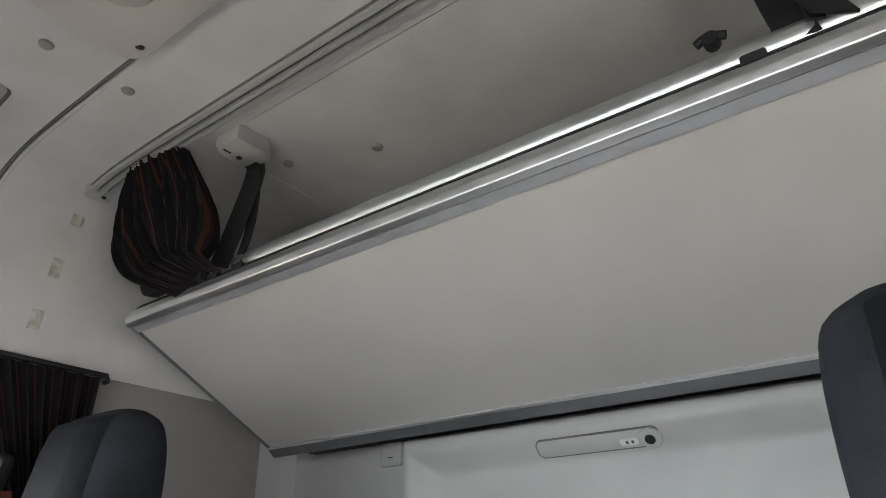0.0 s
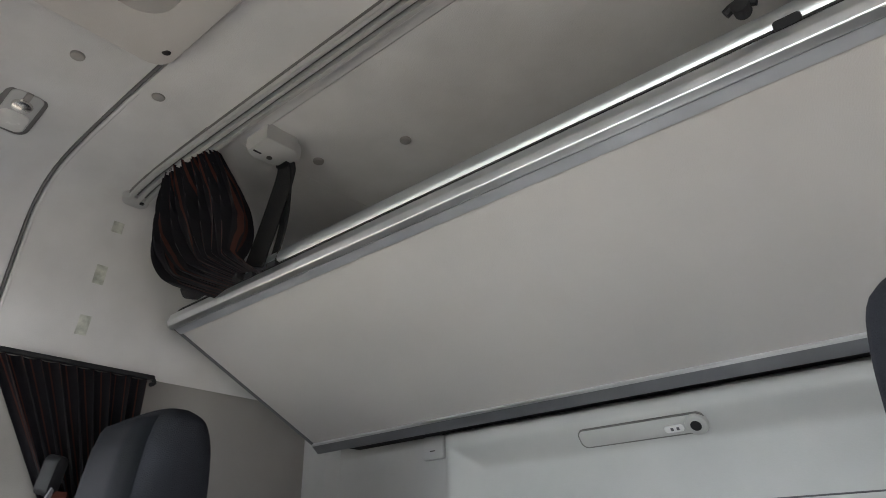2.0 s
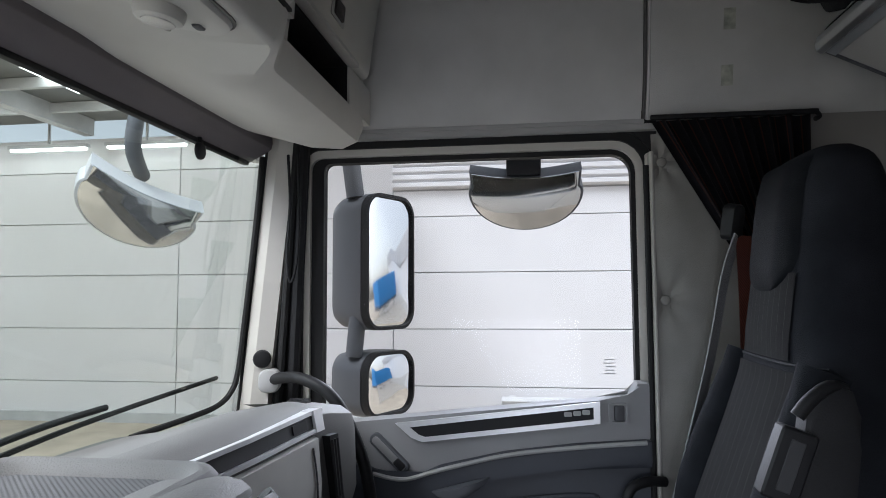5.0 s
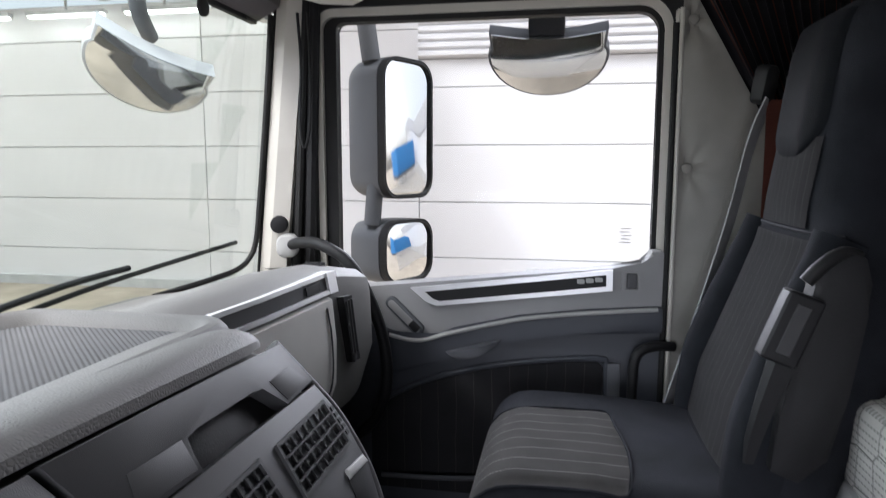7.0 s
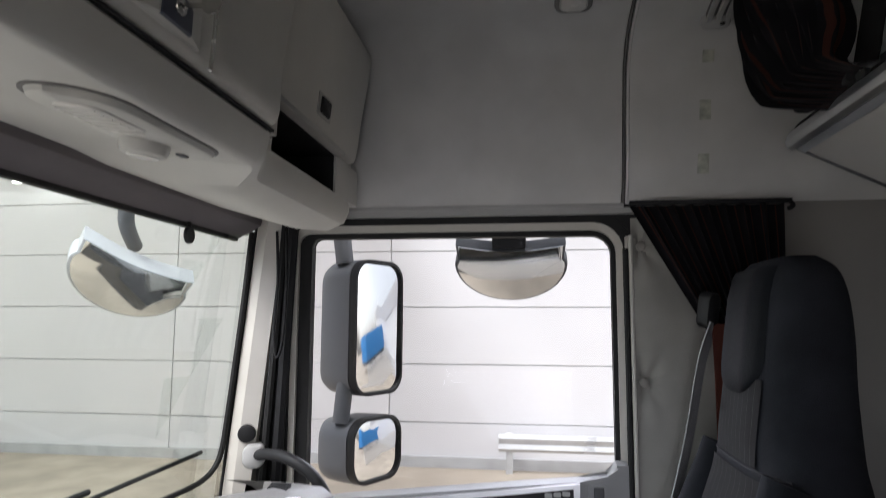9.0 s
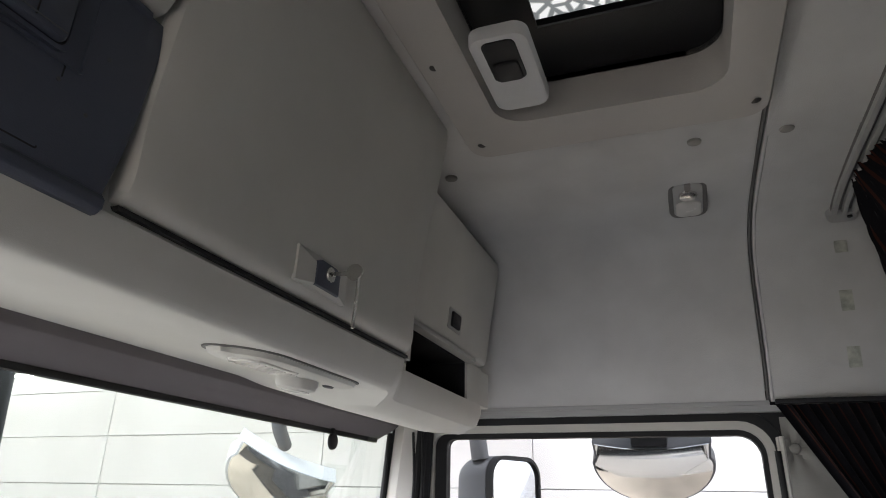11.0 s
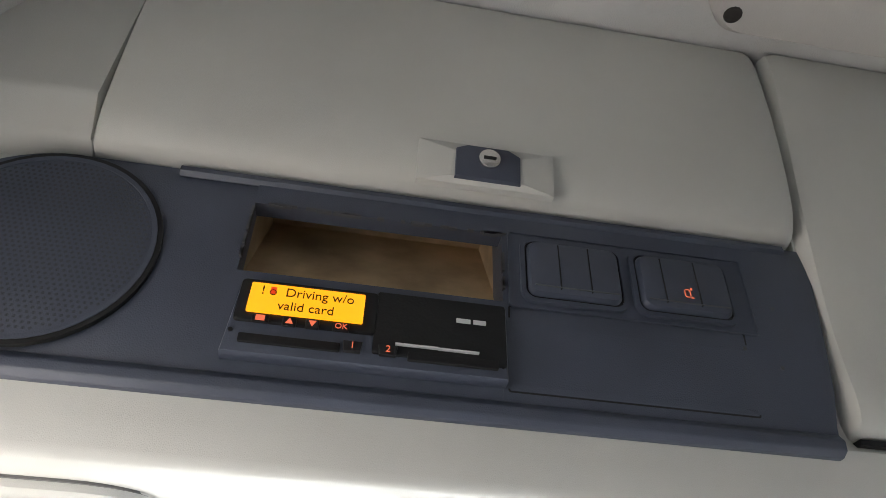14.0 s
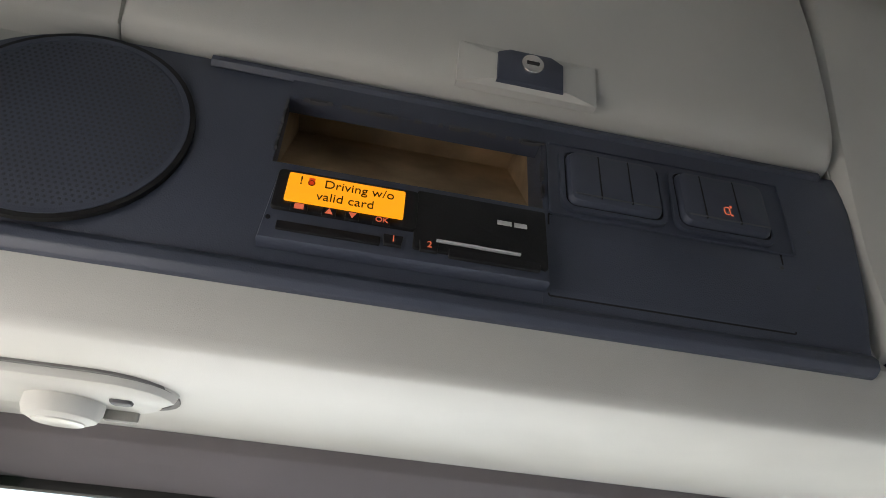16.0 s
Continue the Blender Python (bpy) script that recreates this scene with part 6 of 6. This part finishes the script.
def seat(cx, dz):
    s = thing("truck_seat", "black cloth truck seat with patterned stitching", "seat", (cx, -0.1, 0), "cab seats")

    def rings(rows):
        full = [tuple(r) + (0.0,) * (6 - len(r)) for r in rows]
        return [[(p[0], p[1], p[2] + dz) for p in sec(cx + r[0], r[1], r[2], r[3], r[4], 36, 3.2, r[5])] for r in smooth_curve(full, 4)]
    # cushion: upright sections from the back to the front
    secs = []
    for y in (-0.250, -0.246, -0.20, -0.14, -0.08, -0.02, 0.03, 0.06, 0.085, 0.105, 0.120, 0.130, 0.136, 0.1385):
        r = [(cx + dx, y, dz + cushion_top(dx, y)) for dx in np.linspace(-0.222, 0.222, 25)]
        low = 0.612 + (0.028 if y > 0.06 else 0.0) * ((y - 0.06) / 0.079 if y > 0.06 else 0) ** 3
        r += [(cx + 0.226, y, dz + 0.66), (cx + 0.222, y, dz + low + 0.012), (cx + 0.212, y, dz + low), (cx - 0.212, y, dz + low), (cx - 0.222, y, dz + low + 0.012), (cx - 0.226, y, dz + 0.66)]
        secs.append(r)
    part("cushion", loft(secs), M_SEAT, s)

    def pad(u, v):
        y = 0.1375 - 0.2225 * v - 0.02 * (1 - abs(2 * u - 0.7)) * v
        dx = -0.205 + 0.27 * u
        return (cx + dx, y + (0.003 if v < 0.2 else 0), dz + cushion_top(dx, y) + 0.0025)
    part("cushion_insert", grid_surface(pad, 24, 40, 0.006), M_SEATPAT, s, "stitched grey-brown seat insert")
    edge = [pad(0.0, v) for v in (0.06, 0.2, 0.5, 0.8, 1.0)] + [pad(u, 1.0) for u in (0.25, 0.5, 0.75, 1.0)] + [pad(1.0, v) for v in (0.8, 0.5, 0.2, 0.06)]
    part("insert_piping", tube([(p[0], p[1], p[2] + 0.001) for p in edge], 0.0028, 6, 3), M_SEAT, s)
    part("side_piping", tube([(cx - 0.219, y, dz + cushion_top(-0.219, y) + 0.001) for y in (0.125, 0.09, 0.03, -0.05, -0.13, -0.22)], 0.003, 6), M_SEATGREY, s)
    part("base_shell", loft(rings([(0, -0.06, 0.52, 0.40, 0.36), (0, -0.06, 0.56, 0.43, 0.39), (0, -0.058, 0.595, 0.445, 0.395), (0, -0.058, 0.614, 0.43, 0.385)])), M_SEATPL, s, "grey plastic seat base shell")
    part("side_valance", prism([(0.12, 0.600 + dz), (0.13, 0.565 + dz), (-0.05, 0.54 + dz), (-0.19, 0.575 + dz), (-0.235, 0.645 + dz), (-0.280, 0.725 + dz), (-0.262, 0.737 + dz), (-0.21, 0.665 + dz), (-0.17, 0.61 + dz), (-0.05, 0.585 + dz)], 'x', cx - 0.238, cx - 0.226, 0.004), M_SEATPL, s, "grey recliner lever and side trim")
    part("pedestal", loft(rings([(0, -0.08, 0.0 - dz, 0.36, 0.36), (0, -0.08, 0.3, 0.30, 0.30), (0, -0.08, 0.53, 0.36, 0.34)])), M_BLACK, s)
    # backrest, built up along its leaning axis
    part("backrest", loft(rings([(0, r[0], r[1], r[2], r[3]) for r in BACK])), M_SEAT, s)
    part("back_insert", grid_surface(lambda u, v: (cx + (u - 0.5) * (0.27 - 0.03 * v), back_face((u - 0.5) * (0.27 - 0.03 * v), 0.73 + 0.34 * v, 0.004), dz + 0.73 + 0.34 * v), 20, 24, 0.008), M_SEATPAT_SHADE, s, "stitched back insert")
    part("neck_insert", grid_surface(lambda u, v: (cx + (u - 0.5) * 0.20, back_face((u - 0.5) * 0.20, 1.085 + 0.13 * v, 0.003), dz + 1.085 + 0.13 * v), 14, 10, 0.006), M_SEATPAT_SHADE, s, "stitched neck insert")
    part("neck_seam", tube([(cx + dx, back_face(dx, 1.080, 0.001), dz + 1.080) for dx in (-0.17, -0.12, -0.06, 0, 0.06, 0.12, 0.17)], 0.0022, 6), M_SEATGREY, s)

    def head(u, v):
        half_w = 0.098 * math.sqrt(max(0.02, 1 - max(0.0, 1 - v / 0.28) ** 2))
        dx = (2 * u - 1) * half_w
        rim = min(1.0, 4.5 * min(u, 1 - u, v * 1.4))
        z = 1.185 + 0.205 * v
        return (cx + dx, back_face(dx, z, 0.001 + 0.013 * rim ** 0.6), dz + z)
    part("head_pad", grid_surface(head, 24, 24, 0.005), M_SEATGREY, s, "smooth head pad")
    for sd in (-1, 1):
        rows = []
        for t in np.linspace(0, 1, 12):
            z = 0.70 + 0.375 * t
            g = 0.35 + 0.65 * math.sin(math.pi * (0.12 + 0.76 * t)) ** 0.5
            y = back_face(0.10, z, 0.0) - 0.028
            rows.append([(cx + sd * (0.183 - 0.02 * t * t) + 0.043 * g * math.cos(a), y + 0.052 * g * math.sin(a), dz + z + 0.015 * math.sin(a)) for a in np.linspace(0, 2 * math.pi, 16, endpoint=False)])
        part("bolster", loft(rows), M_SEAT, s)
    # folded armrest on the inner side
    ax = cx - 0.238
    part("armrest", loft([[(ax + dx * w, y + dy * w, dz + z) for dx, dy in ((-0.010, -0.016), (0.004, -0.020), (0.012, -0.010), (0.012, 0.016), (0.0, 0.020), (-0.010, 0.012))] for y, z, w in ((-0.236, 0.79, 0.35), (-0.240, 0.82, 0.55), (-0.252, 0.87, 0.7), (-0.270, 0.93, 0.95), (-0.278, 0.95, 0.9))]), M_BLACK, s, "grey folded armrest")
    am = Matrix.Translation((ax - 0.002, -0.274, dz + 0.972)) @ Matrix.Rotation(radians(20), 4, 'X')
    part("arm_handle", bevelled(box(-0.016, 0.016, -0.023, 0.023, -0.046, 0.046, 0.008, 3, am), 0.0), M_BLACK, s, "black slotted handle")
    part("handle_slot", box(-0.0172, -0.015, -0.009, 0.009, -0.033, 0.033, 0.001, 1, am), M_CONS, s)
    part("side_shell", prism([(-0.300, 1.030 + dz), (-0.312, 1.052 + dz), (-0.335, 1.070 + dz), (-0.358, 1.062 + dz), (-0.366, 1.03 + dz), (-0.363, 0.99 + dz), (-0.349, 0.888 + dz), (-0.331, 0.80 + dz), (-0.297, 0.766 + dz), (-0.262, 0.78 + dz), (-0.270, 0.86 + dz), (-0.290, 0.95 + dz)], 'x', cx - 0.240, cx - 0.205, 0.008), M_BLACK, s, "black plastic side shell")
    part("arm_link", tube([(ax, -0.290, dz + 1.030), (ax, -0.306, dz + 1.050), (ax + 0.004, -0.330, dz + 1.066), (ax + 0.012, -0.352, dz + 1.062)], 0.009, 10), M_BLACK, s)
    part("buckle_stalk", prism([(-0.150, 0.59 + dz), (-0.185, 0.59 + dz), (-0.188, 0.712 + dz), (-0.152, 0.698 + dz)], 'x', cx - 0.252, cx - 0.236, 0.004), M_BLACK, s)
    part("buckle_button", box(cx - 0.250, cx - 0.238, -0.017, 0.017, -0.0035, 0.0035, 0.0015, 2, pose(0, -0.168, dz + 0.711, -23, 0, 0)), M_REDPL, s, "red belt buckle button")
    return s


seat(0.955, 0.0)
seat(-0.290, -0.06)
belt = thing("seat_belt", "grey seat belt webbing with a black guide", "seat belt", (1.2, -0.3, 0.7))
part("webbing", ribbon([(1.215, -0.375, 1.30), (1.205, -0.345, 1.22), (1.203, -0.312, 1.06), (1.194, -0.258, 0.86), (1.185, -0.205, 0.68)], 0.040, (0.80, -0.55, -0.22), 0.003), M_BELT, belt)
part("guide", plate(rounded(0.035, 0.075, 0.014), 0.03, pose(1.205, -0.375, 1.325, 12, 0, -60), 0.008), M_BLACK, belt)
part("upper_webbing", ribbon([(1.215, -0.385, 1.30), (1.225, -0.39, 1.15), (1.23, -0.39, 0.9)], 0.030, (0.1, -1, 0), 0.003), M_RUST, belt, "rust red lower webbing")
part("end_clip", box(1.165, 1.20, -0.215, -0.185, 0.655, 0.672, 0.004), M_STEEL, belt)

# ---- outside mirrors ----
def mirror(name, label, zc, h):
    t = thing(name, label, "mirror", (1.78, 0.5, zc))
    d = Vector((0.20, -0.102, 0)).normalized()
    m = Matrix(((d.x, 0.4545, 0, 1.800), (d.y, 0.8907, 0, 0.472), (0, 0, 1, zc), (0, 0, 0, 1)))
    part("glass", plate(rounded(0.212, h - 0.020, 0.055), 0.004, m, 0.001), M_MIRROR, t)
    part("rim", hollow(rounded(0.226, h, 0.062), rounded(0.212, h - 0.020, 0.055), 0.03, m @ Matrix.Translation((0, -0.006, 0))), M_BLACK, t)
    o = rounded(0.23, h, 0.062)
    rr = []
    for y, g, sx in ((0.02, 1.0, 0), (0.07, 0.99, -0.004), (0.12, 0.93, -0.008), (0.145, 0.80, -0.012), (0.15, 0.6, -0.015)):
        rr.append([m @ Vector((p[0] * g + sx, y, p[1] * (1 - (1 - g) * 0.4))) for p in o])
    part("housing", loft(rr), M_SEATPL, t, "dark grey mirror housing")
    return t


m1 = mirror("wing_mirror", "tall dark wing mirror outside the door", 1.285, 0.415)
m2 = mirror("wide_angle_mirror", "smaller wide angle mirror below the wing mirror", 0.915, 0.195)
part("arm", tube([(1.415, 0.62, 1.80), (1.60, 0.62, 1.80), (1.735, 0.60, 1.72), (1.745, 0.585, 1.60), (1.75, 0.57, 1.48)], 0.028, 10), M_SEATPL, m1)
part("arm", tube([(1.745, 0.56, 1.12), (1.74, 0.57, 1.0)], 0.026, 10), M_SEATPL, m2)
km = thing("kerb_mirror", "half-round kerb mirror above the door window", "mirror", (1.58, 0.05, 1.45))


def half_moon(n=14):
    top_e = [(-0.150 + 0.30 * k / n, 0.020 - 0.016 * math.sin(math.pi * k / n)) for k in range(n + 1)]
    bot = [(0.156 * math.cos(a), -0.036 + (0.108 if math.sin(a) < 0 else 0.05) * math.sin(a)) for a in np.linspace(0.35, -math.pi - 0.35, 22)]
    return top_e + bot


KM = Matrix.Translation((1.58, 0.055, 1.492)) @ Matrix.Rotation(radians(-90), 4, 'Z') @ Matrix.Rotation(radians(38), 4, 'X')
part("glass", plate([(p[0] * 0.95, p[1] * 1.08 - 0.001) for p in half_moon()], 0.004, KM @ Matrix.Translation((0, -0.004, 0)), 0.001), M_MIRROR, km)
part("housing", plate([(p[0], p[1] * 1.14) for p in half_moon()], 0.05, KM, 0.006), M_SEATPL, km)
part("bracket", box(1.41, 1.60, 0.03, 0.09, 1.58, 1.605, 0.004), M_BLACK, km)
part("mount", box(1.57, 1.62, 0.012, 0.105, 1.50, 1.60, 0.012), M_BLACK, km)
fmr = thing("front_mirror", "half-round front view mirror on a bent arm", "mirror", (1.35, 1.0, 1.4))
FM = Matrix.Translation((1.345, 1.0, 1.435)) @ Matrix.Rotation(radians(-42), 4, 'Z') @ Matrix.Rotation(radians(20), 4, 'Y') @ Matrix.Rotation(radians(36), 4, 'X')
part("glass", plate([(p[0] * 0.92, p[1] * 0.98) for p in half_moon()], 0.004, FM @ Matrix.Translation((0, -0.004, 0)), 0.001), M_MIRROR, fmr)
part("housing", plate([(p[0] * 0.97, p[1] * 1.03) for p in half_moon()], 0.07, FM, 0.006), M_STEELP, fmr)
part("arm", tube([(1.28, 0.745, 1.80), (1.29, 0.90, 1.80), (1.30, 0.98, 1.76), (1.305, 1.0, 1.66), (1.33, 1.03, 1.56), (1.42, 1.06, 1.50)], 0.020, 10), M_SEATPL, fmr)
cm_t = thing("ramp_mirror", "dark ramp mirror in front of the windscreen", "mirror", (0.42, 0.9, 1.4))
part("body", loft([[(p[0], p[1], z) for p in sec(0.405, 0.93, 0, w, 0.06)] for z, w in ((1.62, 0.05), (1.52, 0.075), (1.42, 0.085), (1.33, 0.07))]), M_BLACK, cm_t)
part("stay", tube([(0.405, 0.93, 1.60), (0.405, 0.86, 1.66), (0.405, 0.745, 1.68)], 0.015, 8), M_BLACK, cm_t)
wip = thing("wiper", "black windscreen wiper resting on the glass", "wiper", (0.9, 0.85, 0.93))
part("blade", tube([(0.62, 0.855, 0.925), (0.90, 0.84, 0.955), (1.29, 0.775, 0.992)], 0.005, 8), M_BLACK, wip)
part("arm", tube([(0.52, 0.87, 0.875), (0.60, 0.862, 0.935), (0.80, 0.85, 0.965), (0.98, 0.838, 0.975)], 0.006, 8), M_BLACK, wip)
